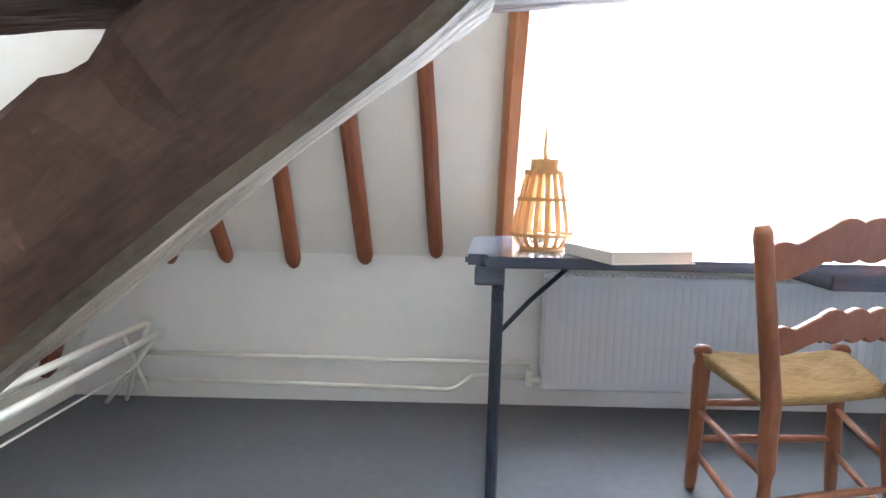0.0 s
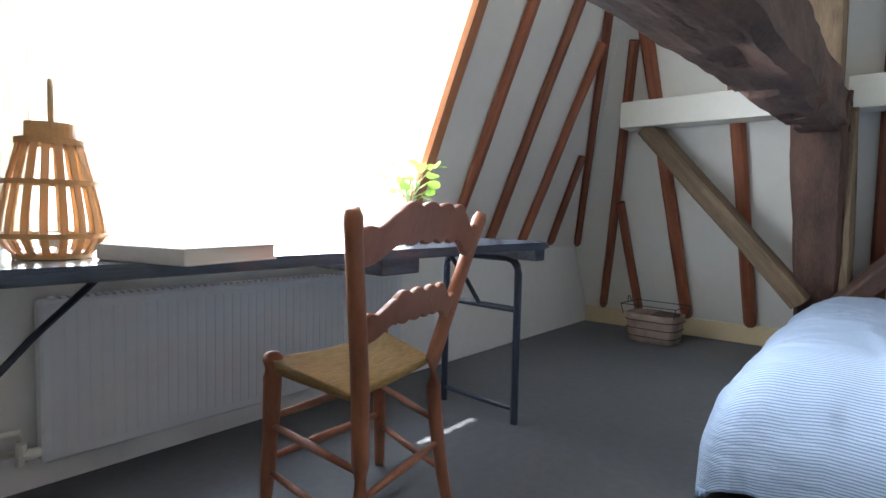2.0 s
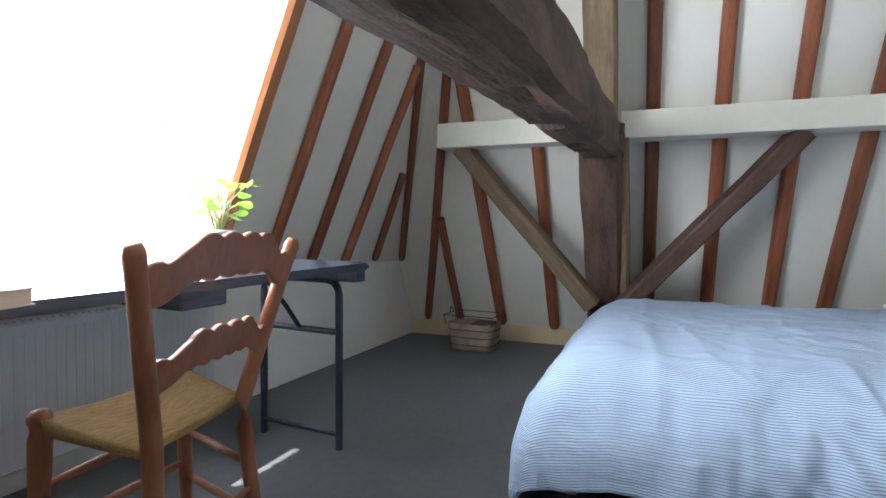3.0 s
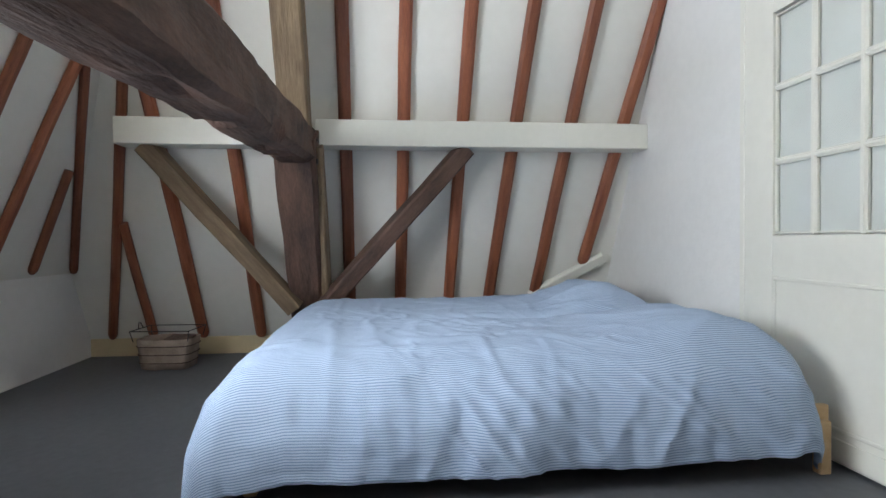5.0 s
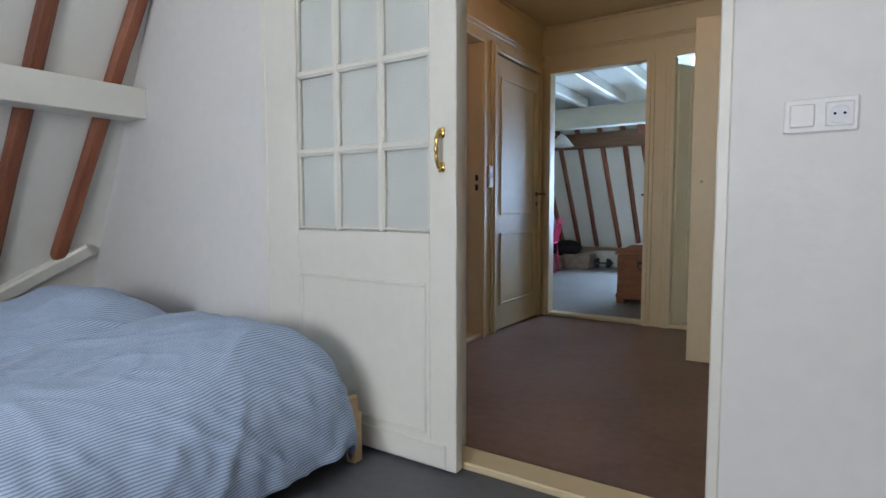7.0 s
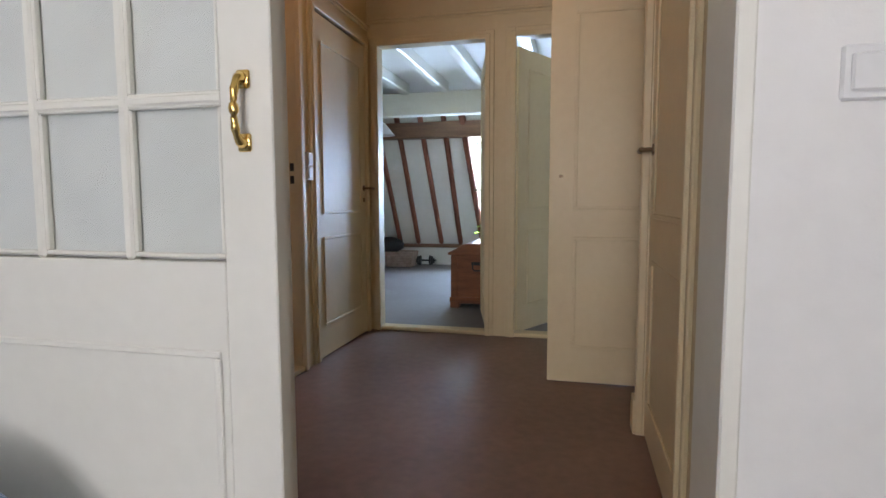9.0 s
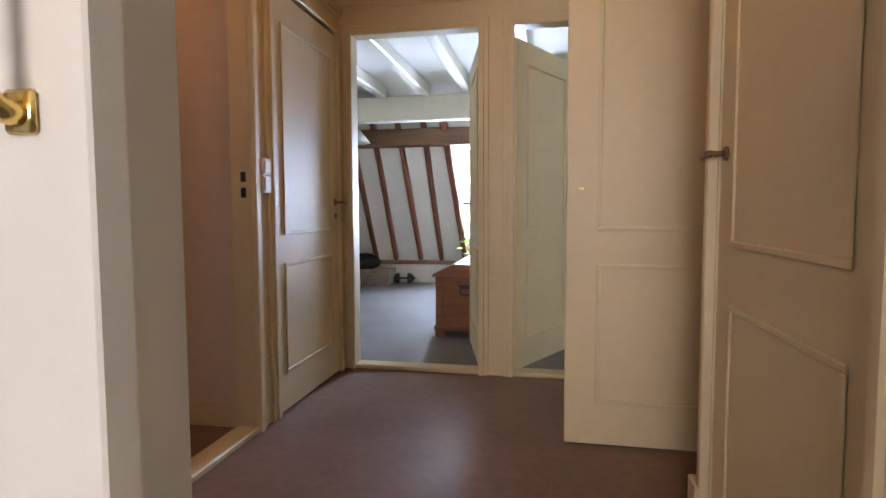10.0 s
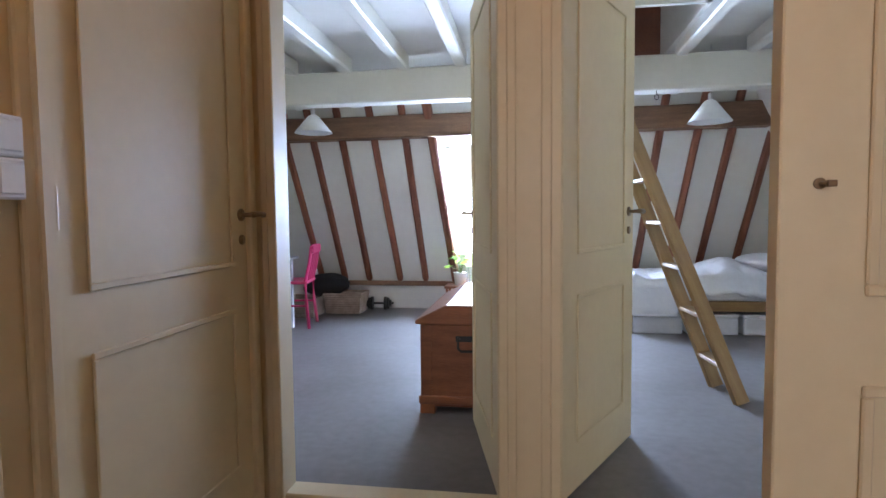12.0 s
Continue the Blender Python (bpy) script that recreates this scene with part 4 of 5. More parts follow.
def panel_door(name, at, width, height=2.05, two_sided=True, handle=0.0, hz=1.07, hflip=1, label="cream panelled door", panels=((0.19, 0.76), (0.91, 1.93)), thick=0.04, key=True, margin=0.125):
    """A flush leaf with two beaded panels. Local x runs along the leaf, y out of its face."""
    d = thing(name, label, "door", kind="structure", at=at)
    part("leaf", boxes((0, -thick, 0.008, width, 0, height), bevel=0.003), CREAM, d)
    for side, put in ((1, Matrix.Identity(4)), (-1, Matrix.Translation((0, -thick, 0)) @ Matrix.Diagonal((1, -1, 1, 1)))):
        if side < 0 and not two_sided:
            continue
        for z0, z1 in panels:
            bm = bmesh.new()
            moulding(bm, margin, width - margin, z0, z1, put)
            part("panel_bead", bm, CREAM, d)
    if handle:
        lever(d, pose(handle, 0.0, hz), hflip, key=key)
    return d


# sliding glazed door in front of the bedroom wall
sd = thing("door_sliding", "cream sliding door with nine small glazed panes", "door", kind="structure")
SX0, SX1, SYF, SYB = 2.965, 3.925, -0.812, -0.852
ROWS_Z = [(0.865, 1.160), (1.180, 1.475), (1.495, 1.79)]
bm = bmesh.new()
box(bm, SX0, SYB, 0.012, 3.075, SYF, 2.15, bevel=0.003)
box(bm, 3.74, SYB, 0.012, SX1, SYF, 2.15, bevel=0.003)
box(bm, 3.075, SYB, 1.80, 3.74, SYF, 2.15, bevel=0.002)
box(bm, 3.075, SYB, 0.012, 3.74, SYF, 0.855, bevel=0.002)
part("leaf", bm, WHITE_PAINT, sd)
cols = [(3.085, 3.290), (3.312, 3.515), (3.537, 3.735)]
bm = bmesh.new()
for xa, xb in ((3.290, 3.312), (3.515, 3.537)):
    box(bm, xa, SYB + 0.004, 0.855, xb, SYF - 0.004, 1.80, bevel=0.005)
for za, zb in ((1.160, 1.180), (1.475, 1.495)):
    box(bm, 3.075, SYB + 0.006, za, 3.74, SYF - 0.006, zb, bevel=0.005)
part("glazing_bars", bm, WHITE_PAINT, sd)
bm = bmesh.new()
for xa, xb in cols:
    for za, zb in ROWS_Z:
        moulding(bm, xa - 0.004, xb + 0.004, za - 0.004, zb + 0.004, Matrix.Translation((0, -0.838, 0)), 0.009, 0.016)
part("putty_bead", bm, WHITE_PAINT, sd)
for xa, xb in cols:
    for za, zb in ROWS_Z:
        part("pane", boxes((xa, -0.838, za, xb, -0.834, zb)), THIN_GLASS, sd)
        part("pane_backing", boxes((xa, -0.848, za, xb, -0.842, zb)), PANE_CLOTH, sd, "pale cloth behind the glass")
bm = bmesh.new()
moulding(bm, 3.09, 3.73, 0.13, 0.68, Matrix.Translation((0, SYF, 0)), 0.016, 0.006)
part("panel_bead", bm, WHITE_PAINT, sd)
part("bottom_board", boxes((SX0 + 0.04, SYF, 0.02, SX1 - 0.02, SYF + 0.008, 0.105), bevel=0.003), WHITE_PAINT, sd)
bm = bmesh.new()
hx, hy = 3.022, SYF
for z in (1.198, 1.082):
    box(bm, hx - 0.014, hy, z - 0.017, hx + 0.014, hy + 0.007, z + 0.017, bevel=0.003)
bow = [math.pi * i / 24 for i in range(25)]
sweep(bm, [(hx, hy + 0.004 + 0.031 * math.sin(a) ** 0.55, 1.14 + 0.060 * math.cos(a)) for a in bow], 0.008, 12,
      radii=[0.0064 + 0.0030 * math.exp(-((a - math.pi / 2) / 0.16) ** 2) + 0.0022 * math.exp(-((abs(a - math.pi / 2) - 0.62) / 0.12) ** 2) + 0.004 * abs(math.cos(a)) ** 12 for a in bow])
part("pull_handle", bm, BRASS, sd, "polished brass pull handle", smooth=True)
structure("door_stop_trim", boxes((3.93, -0.862, 0.0, 3.965, -0.815, 2.16), bevel=0.004), WHITE_PAINT, "white upright trim beside the sliding door", "trim")
structure("door_rail", boxes((2.1, -0.862, 2.155, 4.0, -0.80, 2.20), bevel=0.004), WHITE_PAINT, "white rail above the sliding door", "trim")
structure("trim_bedroom_jamb", boxes((B0 - 0.02, -1.065, 0, B0 + 0.012, -0.855, BT), (B1 - 0.012, -1.065, 0, B1 + 0.02, -0.866, BT), bevel=0.004), WHITE_PAINT, "white painted door jamb lining", "trim")

# landing doors
PLACE = LANDING
panel_door("door_closed_east", pose(X_E - 0.005, -2.8855, 0, 0, 0, -90) @ Matrix.Diagonal((1, -1, 1, 1)), 0.804, 2.08, False, handle=0.765, hz=1.068, hflip=1, label="closed cream panelled door with bronze lever", panels=((0.20, 0.755), (0.895, 1.93)), margin=0.095)
panel_door("door_closet_open", pose(2.615, -2.83, 0, 0, 0, 180) @ Matrix.Diagonal((1, -1, 1, 1)), 0.80, 2.06, False, label="cream panelled closet door standing open", panels=((0.19, 0.785), (0.925, 1.93)))
panel_door("door_closed_west", pose(X_W - 0.012, -2.2195, 0, 0, 0, 90) @ Matrix.Diagonal((1, -1, 1, 1)), 0.869, 2.06, False, handle=0.052, hz=1.170, hflip=-1, label="closed cream panelled closet door with bronze lever", panels=((0.17, 0.745), (0.905, 1.93)), key=False)
panel_door("door_open_south", pose(3.115, -3.875, 0, 0, 0, -77.5), 0.80, 2.06, True, handle=0.74, label="cream door standing open into the far room")
panel_door("door_open_south_west", pose(2.885, -3.875, 0, 0, 0, -118) @ Matrix.Diagonal((1, -1, 1, 1)), 0.77, 2.06, True, handle=0.70, label="cream door swung half open into the far room")


# ---- landing trims and fittings ----
def casing(name, bm, label="cream moulded door casing"):
    return structure(name, bm, CREAM, label, "trim")


def casing_y(x0, x1, z1, y, w=0.075):
    """Moulded casing round a doorway in a wall that faces north at y."""
    bm = bmesh.new()
    for d, t, g in ((w, 0.014, 0.003), (w * 0.50, 0.025, 0.006)):
        box(bm, x0 - d, y - g, 0, x0 + g, y + t, z1 + d, bevel=0.0045)
        box(bm, x1 - g, y - g, 0, x1 + d, y + t, z1 + d, bevel=0.0045)
        box(bm, x0, y - g - 0.001, z1 - g, x1, y + t - 0.002, z1 + d - 0.002, bevel=0.0045)
    return bm


def casing_x(y0, y1, z1, x, way, w=0.075):
    """Moulded casing round a doorway in a wall that runs along y at x; way is the side it stands out to."""
    bm = bmesh.new()
    for d, t, g in ((w, 0.014, 0.003), (w * 0.50, 0.025, 0.006)):
        box(bm, x - way * g, y0 - d, 0, x + way * t, y0 + g, z1 + d, bevel=0.0045)
        box(bm, x - way * g, y1 - g, 0, x + way * t, y1 + d, z1 + d, bevel=0.0045)
        box(bm, x - way * (g + 0.001), y0, z1 - g, x + way * (t - 0.002), y1, z1 + d - 0.002, bevel=0.0045)
    return bm


casing("trim_door_south", casing_y(F0, F1, FT, Y_S, 0.056))
casing("trim_door_south_west", casing_y(G0, G1, FT, Y_S, 0.062))
casing("trim_door_east", casing_x(-3.69, -2.885, 2.10, X_E, -1, 0.06))
casing("trim_closet", casing_x(-2.70, -1.86, 2.12, X_E, -1, 0.055))
casing("trim_door_west", casing_x(-2.22, -1.35, 2.08, X_W, 1, 0.06))
casing("trim_plinth_west", boxes((X_W, -2.315, 0, X_W + 0.034, -2.222, 0.15), bevel=0.005), "cream plinth block under the door casing")
rail = bmesh.new()
for z, t in ((2.255, 0.014), (2.275, 0.024), (2.47, 0.030)):
    box(rail, 1.82, Y_S - 0.002, z, X_E, Y_S + t, z + 0.02, bevel=0.005)
casing("trim_picture_rail", rail, "cream moulded rail high on the wall")
rail = bmesh.new()
for z, t in ((2.205, 0.014), (2.225, 0.026), (2.47, 0.030)):
    box(rail, X_E + 0.002, -3.768, z, X_E - t, -1.08, z + 0.02, bevel=0.005)
casing("trim_picture_rail_east", rail, "cream moulded rail high on the wall")

# switch plates beside the closed door
for z in (1.135, 1.215):
    sw = thing("light_switch", "white square light switch on the landing wall", "switch", "landing switches")
    part("plate", boxes((X_E - 0.026, -2.824, z - 0.039, X_E + 0.002, -2.757, z + 0.039), bevel=0.004), PLASTIC, sw)
    part("rocker", boxes((X_E - 0.031, -2.816, z - 0.030, X_E - 0.025, -2.765, z + 0.030), bevel=0.003), PLASTIC, sw)
bm = bmesh.new()
for z in (0.27, 1.08, 1.83):
    rod(bm, (X_E - 0.016, -2.893, z - 0.045), (X_E - 0.016, -2.893, z + 0.045), 0.007)
structure("door_hinges", bm, CREAM, "painted butt hinges of the closed door", "hinge")
for z in (1.165, 1.095):
    structure("strike_plate", boxes((X_E + 0.03, -2.7045, z - 0.022, X_E + 0.055, -2.698, z + 0.022), bevel=0.002), DARK_IRON, "small dark strike plate in the door jamb", "strike plate")
sw = thing("light_switch", "white square light switch on the pinkish wall", "switch", "landing switches")
part("plate", boxes((4.895, -2.742, 0.90, 4.975, -2.728, 0.98), bevel=0.004), PLASTIC, sw)
part("rocker", boxes((4.907, -2.729, 0.912, 4.963, -2.722, 0.968), bevel=0.003), PLASTIC, sw)
# keyhole with a key in the open closet door
bm = bmesh.new()
rod(bm, (2.558, -2.831, 1.10), (2.558, -2.826, 1.10), 0.009)
sweep(bm, [(2.558, -2.828, 1.10), (2.558, -2.80, 1.10)], 0.003, 6)
box(bm, 2.545, -2.806, 1.094, 2.560, -2.803, 1.104, bevel=0.001)
tagged(link("key", bm, BRONZE), "small bronze key sticking in the closet door", "key")
# ceiling lamp that lights the landing
cl = thing("ceiling_lamp", "round white glass ceiling lamp giving warm light", "lamp")
bm = bmesh.new()
lathe(bm, [(0.0, 2.36), (0.05, 2.365), (0.10, 2.39), (0.12, 2.43), (0.115, 2.47)], 24, (3.15, -2.35, 0))
glow = plain("warm_lamp_glass", (0.9, 0.8, 0.6), 0.4)
glow.node_tree.nodes["Principled BSDF"].inputs["Emission Color"].default_value = (1.0, 0.62, 0.30, 1)
glow.node_tree.nodes["Principled BSDF"].inputs["Emission Strength"].default_value = 1.2
part("shade", bm, glow, cl, smooth=True)
bm = bmesh.new()
rod(bm, (3.15, -2.35, 2.465), (3.15, -2.35, 2.50), 0.125, seg=24)
part("base", bm, PLASTIC, cl)


# ---- bedroom small things ----
PLACE = Matrix.Identity(4)
TZ = 0.75
sock = thing("wall_socket", "white double plate with rocker switch and earthed socket", "socket")
part("plate", boxes((1.880, -0.862, 1.122, 2.032, -0.852, 1.206), bevel=0.004), PLASTIC, sock)
part("rocker", boxes((1.966, -0.853, 1.135, 2.020, -0.847, 1.193), bevel=0.004), PLASTIC, sock)
bm = boxes((1.889, -0.853, 1.134, 1.947, -0.848, 1.194), bevel=0.004)
part("socket_frame", bm, PLASTIC, sock)
bm = bmesh.new()
lathe(bm, [(0.0225, -0.001), (0.0225, 0.004), (0.0195, 0.004), (0.0195, -0.001)], 24)
for v in bm.verts:
    v.co = pose(1.918, -0.848, 1.164, -90, 0, 0) @ v.co
part("socket_rim", bm, PLASTIC, sock)
for dx in (-0.0095, 0.0095):
    bm = bmesh.new()
    rod(bm, (1.918 + dx, -0.8485, 1.164), (1.918 + dx, -0.8462, 1.164), 0.0032)
    part("socket_hole", bm, LINING, sock)
bm = bmesh.new()
rod(bm, (1.918, -0.8479, 1.164), (1.918, -0.8472, 1.164), 0.0193, seg=28)
part("socket_well", bm, RADIATOR, sock, "greyish sunk socket face")
for z in (1.143, 1.178):
    part("earth_clip", boxes((1.915, -0.848, z, 1.921, -0.845, z + 0.006)), RADIATOR, sock)


def lantern(x, y):
    """A bottle-shaped cage of flat bamboo strips with hoops, a neck ring, a bail handle and a glass."""
    g = thing("lantern", "light bamboo slat lantern standing on the table", "lantern", at=pose(x, y, TZ, 0, 0, -14))
    shape = ((0.004, 0.056), (0.020, 0.072), (0.042, 0.084), (0.075, 0.081), (0.137, 0.068), (0.180, 0.057), (0.213, 0.049))
    for k in range(18):
        a = 2 * math.pi * k / 18
        bm = bmesh.new()
        rows = []
        for h, r in shape:
            ring = []
            for dr, dw in ((-0.0015, -0.006), (-0.0015, 0.006), (0.0015, 0.006), (0.0015, -0.006)):
                ring.append(bm.verts.new(((r + dr) * math.cos(a) - dw * math.sin(a), (r + dr) * math.sin(a) + dw * math.cos(a), h)))
            rows.append(ring)
        for A, B in zip(rows, rows[1:]):
            for i in range(4):
                bm.faces.new((A[i], A[(i + 1) % 4], B[(i + 1) % 4], B[i]))
        bm.faces.new(rows[0][::-1])
        bm.faces.new(rows[-1])
        part("slat", bm, SPLIT_BAMBOO, g)
    for h, q, w in ((0.006, 0.060, 0.005), (0.042, 0.088, 0.0045), (0.137, 0.072, 0.0045), (0.210, 0.053, 0.0055)):
        bm = bmesh.new()
        lathe(bm, [(q - 0.002, h - w), (q + 0.002, h - w), (q + 0.002, h + w), (q - 0.002, h + w), (q - 0.002, h - w)], 36)
        part("hoop", bm, BAMBOO, g)
    bm = bmesh.new()
    lathe(bm, [(0.040, 0.214), (0.040, 0.244), (0.035, 0.244), (0.035, 0.214), (0.040, 0.214)], 28)
    part("neck_ring", bm, BAMBOO, g)
    bm = bmesh.new()
    sweep(bm, [(0.0, 0.037 * math.cos(t), 0.232 + 0.090 * math.sin(t) ** 0.8) for t in [math.pi * i / 14 for i in range(15)]], 0.0048, 8)
    part("handle", bm, BAMBOO, g)
    bm = bmesh.new()
    lathe(bm, [(0.0, 0.002), (0.056, 0.002), (0.056, 0.012), (0.0, 0.012)], 24)
    part("base_disc", bm, BAMBOO, g)
    bm = bmesh.new()
    lathe(bm, [(0.0, 0.013), (0.031, 0.013), (0.033, 0.075), (0.031, 0.075), (0.0285, 0.020), (0.0, 0.020)], 24)
    part("candle_glass", bm, THIN_GLASS, g, "clear glass candle holder", smooth=True)
    bm = bmesh.new()
    lathe(bm, [(0.0, 0.0205), (0.022, 0.0205), (0.022, 0.045), (0.004, 0.043), (0.0, 0.043)], 20)
    part("candle", bm, POT, g, "white wax candle")


lantern(1.855, 2.245)

book = thing("book", "thick closed book with pale cloth cover on the table", "book", at=pose(1.957, 1.946, TZ, 0, 0, 14.5))
bw, bd, bt = 0.215, 0.225, 0.030
part("cover", boxes((0, 0, 0, bw, bd, 0.003), (0, 0, bt - 0.003, bw, bd, bt), (-0.003, 0, 0.001, 0.002, bd, bt - 0.001), bevel=0.001), LINEN, book)
part("page_block", boxes((0.003, 0.004, 0.003, bw - 0.004, bd - 0.004, bt - 0.003)), PAPER, book)


def leaf_mesh(size):
    """A round cupped leaf."""
    bm = bmesh.new()
    c = bm.verts.new((size * 0.5, 0, -0.12 * size))
    ring = [bm.verts.new((size * 0.5 + 0.5 * size * math.cos(a) * (1 - 0.10 * math.cos(a)), 0.5 * size * math.sin(a), 0.06 * size * math.cos(2 * a))) for a in [2 * math.pi * k / 14 for k in range(14)]]
    for k in range(14):
        bm.faces.new((c, ring[k], ring[(k + 1) % 14]))
    return bm


def potted_plant(x, y, z, r, h, leaves, size, tall, seed, label, name="potted_plant"):
    rnd = random.Random(seed)
    g = thing(name, label, "plant", at=pose(x, y, z))
    bm = bmesh.new()
    lathe(bm, [(0.0, 0.0), (r * 0.78, 0.0), (r * 0.8, 0.006), (r, h - 0.012), (r * 1.05, h - 0.010), (r * 1.05, h), (r * 0.93, h), (r * 0.9, h - 0.02), (0.0, h - 0.021)], 28)
    part("pot", bm, POT, g, "white glazed pot", smooth=True)
    bm = bmesh.new()
    lathe(bm, [(0.0, h - 0.016), (r * 0.9, h - 0.018)], 20)
    part("soil", bm, SOIL, g)
    for k in range(leaves):
        a, reach, up = rnd.uniform(0, 2 * math.pi), rnd.uniform(0.2, 1.0) * r * 1.9, rnd.uniform(0.25, 1.0) * tall
        tip = Vector((math.cos(a) * reach, math.sin(a) * reach, h + up))
        st = part("stem", bmesh.new(), STEM, g)
        bm = bmesh.new()
        sweep(bm, [(math.cos(a) * 0.01, math.sin(a) * 0.01, h - 0.018), (math.cos(a) * reach * 0.35, math.sin(a) * reach * 0.35, h + up * 0.6), tip], 0.0022, 5)
        bm.to_mesh(st.data)
        bm.free()
        lf = part("leaf", leaf_mesh(size * rnd.uniform(0.7, 1.15)), LEAF, g, smooth=True)
        lf.matrix_basis = pose(*tip, rnd.uniform(-35, 35), rnd.uniform(-45, 20), math.degrees(a) + rnd.uniform(-50, 50))
    return g


potted_plant(3.215, 2.615, TZ, 0.062, 0.125, 24, 0.058, 0.19, 4, "small round-leaved green plant in a white pot")


def storage_basket():
    g = thing("basket", "grey-brown striped fabric basket with wire rim and folded cloths", "basket", at=pose(5.42, 2.30, 0, 0, 0, -4))
    W, D, H = 0.36, 0.26, 0.24
    bm = bmesh.new()
    rings = []
    for j, (k, z) in enumerate(((0.86, 0.002), (0.90, 0.05), (0.93, 0.10), (0.96, 0.15), (1.0, 0.20), (0.98, 0.20), (0.93, 0.15), (0.88, 0.04))):
        pts = []
        for i in range(40):
            a = 2 * math.pi * i / 40
            cx, sx = math.cos(a), math.sin(a)
            sq = (abs(cx) ** 5 + abs(sx) ** 5) ** (-1 / 5)
            pts.append(bm.verts.new((D / 2 * k * cx * sq + 0.004 * noise.noise((i * 0.6, j * 1.0, 2)), W / 2 * k * sx * sq, z + 0.006 * noise.noise((i * 0.3, j, 5)))))
        rings.append(pts)
    for A, B in zip(rings, rings[1:]):
        for i in range(40):
            bm.faces.new((A[i], A[(i + 1) % 40], B[(i + 1) % 40], B[i]))
    bm.faces.new(rings[0][::-1])
    bm.faces.new(rings[-1])
    part("liner", bm, WICKER, g, "woven grey-brown liner", smooth=True)
    for k, z in ((0.885, 0.045), (0.93, 0.10), (0.965, 0.155)):
        bm = bmesh.new()
        pts = []
        for i in range(40):
            a = 2 * math.pi * i / 40
            cx, sx = math.cos(a), math.sin(a)
            sq = (abs(cx) ** 5 + abs(sx) ** 5) ** (-1 / 5)
            pts.append(((D / 2 * k + 0.005) * cx * sq, (W / 2 * k + 0.005) * sx * sq, z))
        sweep(bm, pts, 0.0035, 6, closed=True)
        part("band", bm, DARK_OAK, g, "dark stripe round the basket")
    bm = bmesh.new()
    sweep(bm, [((D / 2 + 0.01) * sx, (W / 2 + 0.01) * sy, H + 0.02) for sx, sy in ((-1, -1), (1, -1), (1, 1), (-1, 1))], 0.003, 6, closed=True)
    for sx in (-1, 1):
        for sy in (-1, 1):
            rod(bm, ((D / 2 + 0.01) * sx, (W / 2 + 0.01) * sy, H + 0.02), (D / 2 * 0.97 * sx, W / 2 * 0.97 * sy, 0.19), 0.003)
    part("wire_rim", bm, DARK_IRON, g)
    bm = bmesh.new()
    sweep(bm, [(0.02, W / 2, H + 0.02), (0.0, W / 2 + 0.01, H + 0.06), (-0.03, W / 2 + 0.005, H + 0.065), (-0.05, W / 2, H + 0.02)], 0.003, 6)
    part("wire_handle", bm, DARK_IRON, g)
    bm = boxes((-0.10, -0.15, 0.17, 0.10, 0.02, 0.205), bevel=0.014, seg=2)
    tagged(link("folded_cloth", bm, DARK_OAK), "dark folded cloth lying in the basket", "cloth").matrix_basis = pose(5.42, 2.30, 0, 3, -4, -4)
    return g


storage_basket()


def drying_rack():
    g = thing("drying_rack", "folded white metal drying rack by the sloping wall", "drying rack")
    for x, z in ((0.405, 0.345), (0.455, 0.300)):
        bm = bmesh.new()
        rod(bm, (x + 0.03, 1.55, z + 0.01), (x, 2.93, z), 0.013, seg=12)
        part("rail", bm, WHITE_PAINT, g, smooth=True)
    for p, q in (((0.405, 2.92, 0.345), (0.30, 2.93, 0.008)), ((0.455, 2.90, 0.30), (0.235, 2.90, 0.008)), ((0.30, 2.91, 0.30), (0.40, 2.91, 0.06)), ((0.43, 1.60, 0.35), (0.30, 1.60, 0.008)), ((0.48, 1.62, 0.31), (0.24, 1.62, 0.008))):
        bm = bmesh.new()
        rod(bm, p, q, 0.009, seg=10)
        part("leg", bm, WHITE_PAINT, g, smooth=True)
    for x, z in ((0.33, 0.22), (0.36, 0.16)):
        bm = bmesh.new()
        rod(bm, (x, 1.6, z), (x, 2.92, z), 0.004, seg=8)
        part("wire", bm, WHITE_PAINT, g)


drying_rack()
# iron strap and bolt where tie beam and post meet
bm = boxes((4.86, 1.235, 1.30, 5.02, 1.245, 1.33), (4.86, 1.235, 1.43, 5.02, 1.245, 1.455), bevel=0.002)
rod(bm, (4.93, 1.243, 1.37), (4.93, 1.225, 1.37), 0.012)
link("iron_strap", bm, DARK_IRON, truss, "small rusty iron strap")


# ---- far room ----
PLACE = LANDING
jn = [0.85, 1.33, 1.84, 2.90, 3.55, 4.03, 4.52, 5.0, 5.48]
for i, x in enumerate(jn):
    tagged(timber("ceiling_joist", (x, -6.42, 2.335), (x, -3.875, 2.335), 0.095, 0.125, WHITE_PAINT, seg=16, wob=0.004, seed=80 + i), "white painted ceiling joist", "joist", "ceiling joists")
for i, x in enumerate((4.66, 5.22, 1.05, 1.75)):
    tagged(timber("ceiling_joist", (x, -7.20, 2.20), (x, -6.58, 2.20), 0.15, 0.15, WHITE_PAINT, seg=6, wob=0.004, seed=90 + i), "white painted joist stub over the dark purlin", "joist", "ceiling joists")
tagged(timber("ceiling_beam", (0.4, -6.50, 2.155), (5.5, -6.50, 2.155), 0.17, 0.27, WHITE_PAINT, seg=40, wob=0.006, seed=100), "thick white painted beam under the joists", "beam")
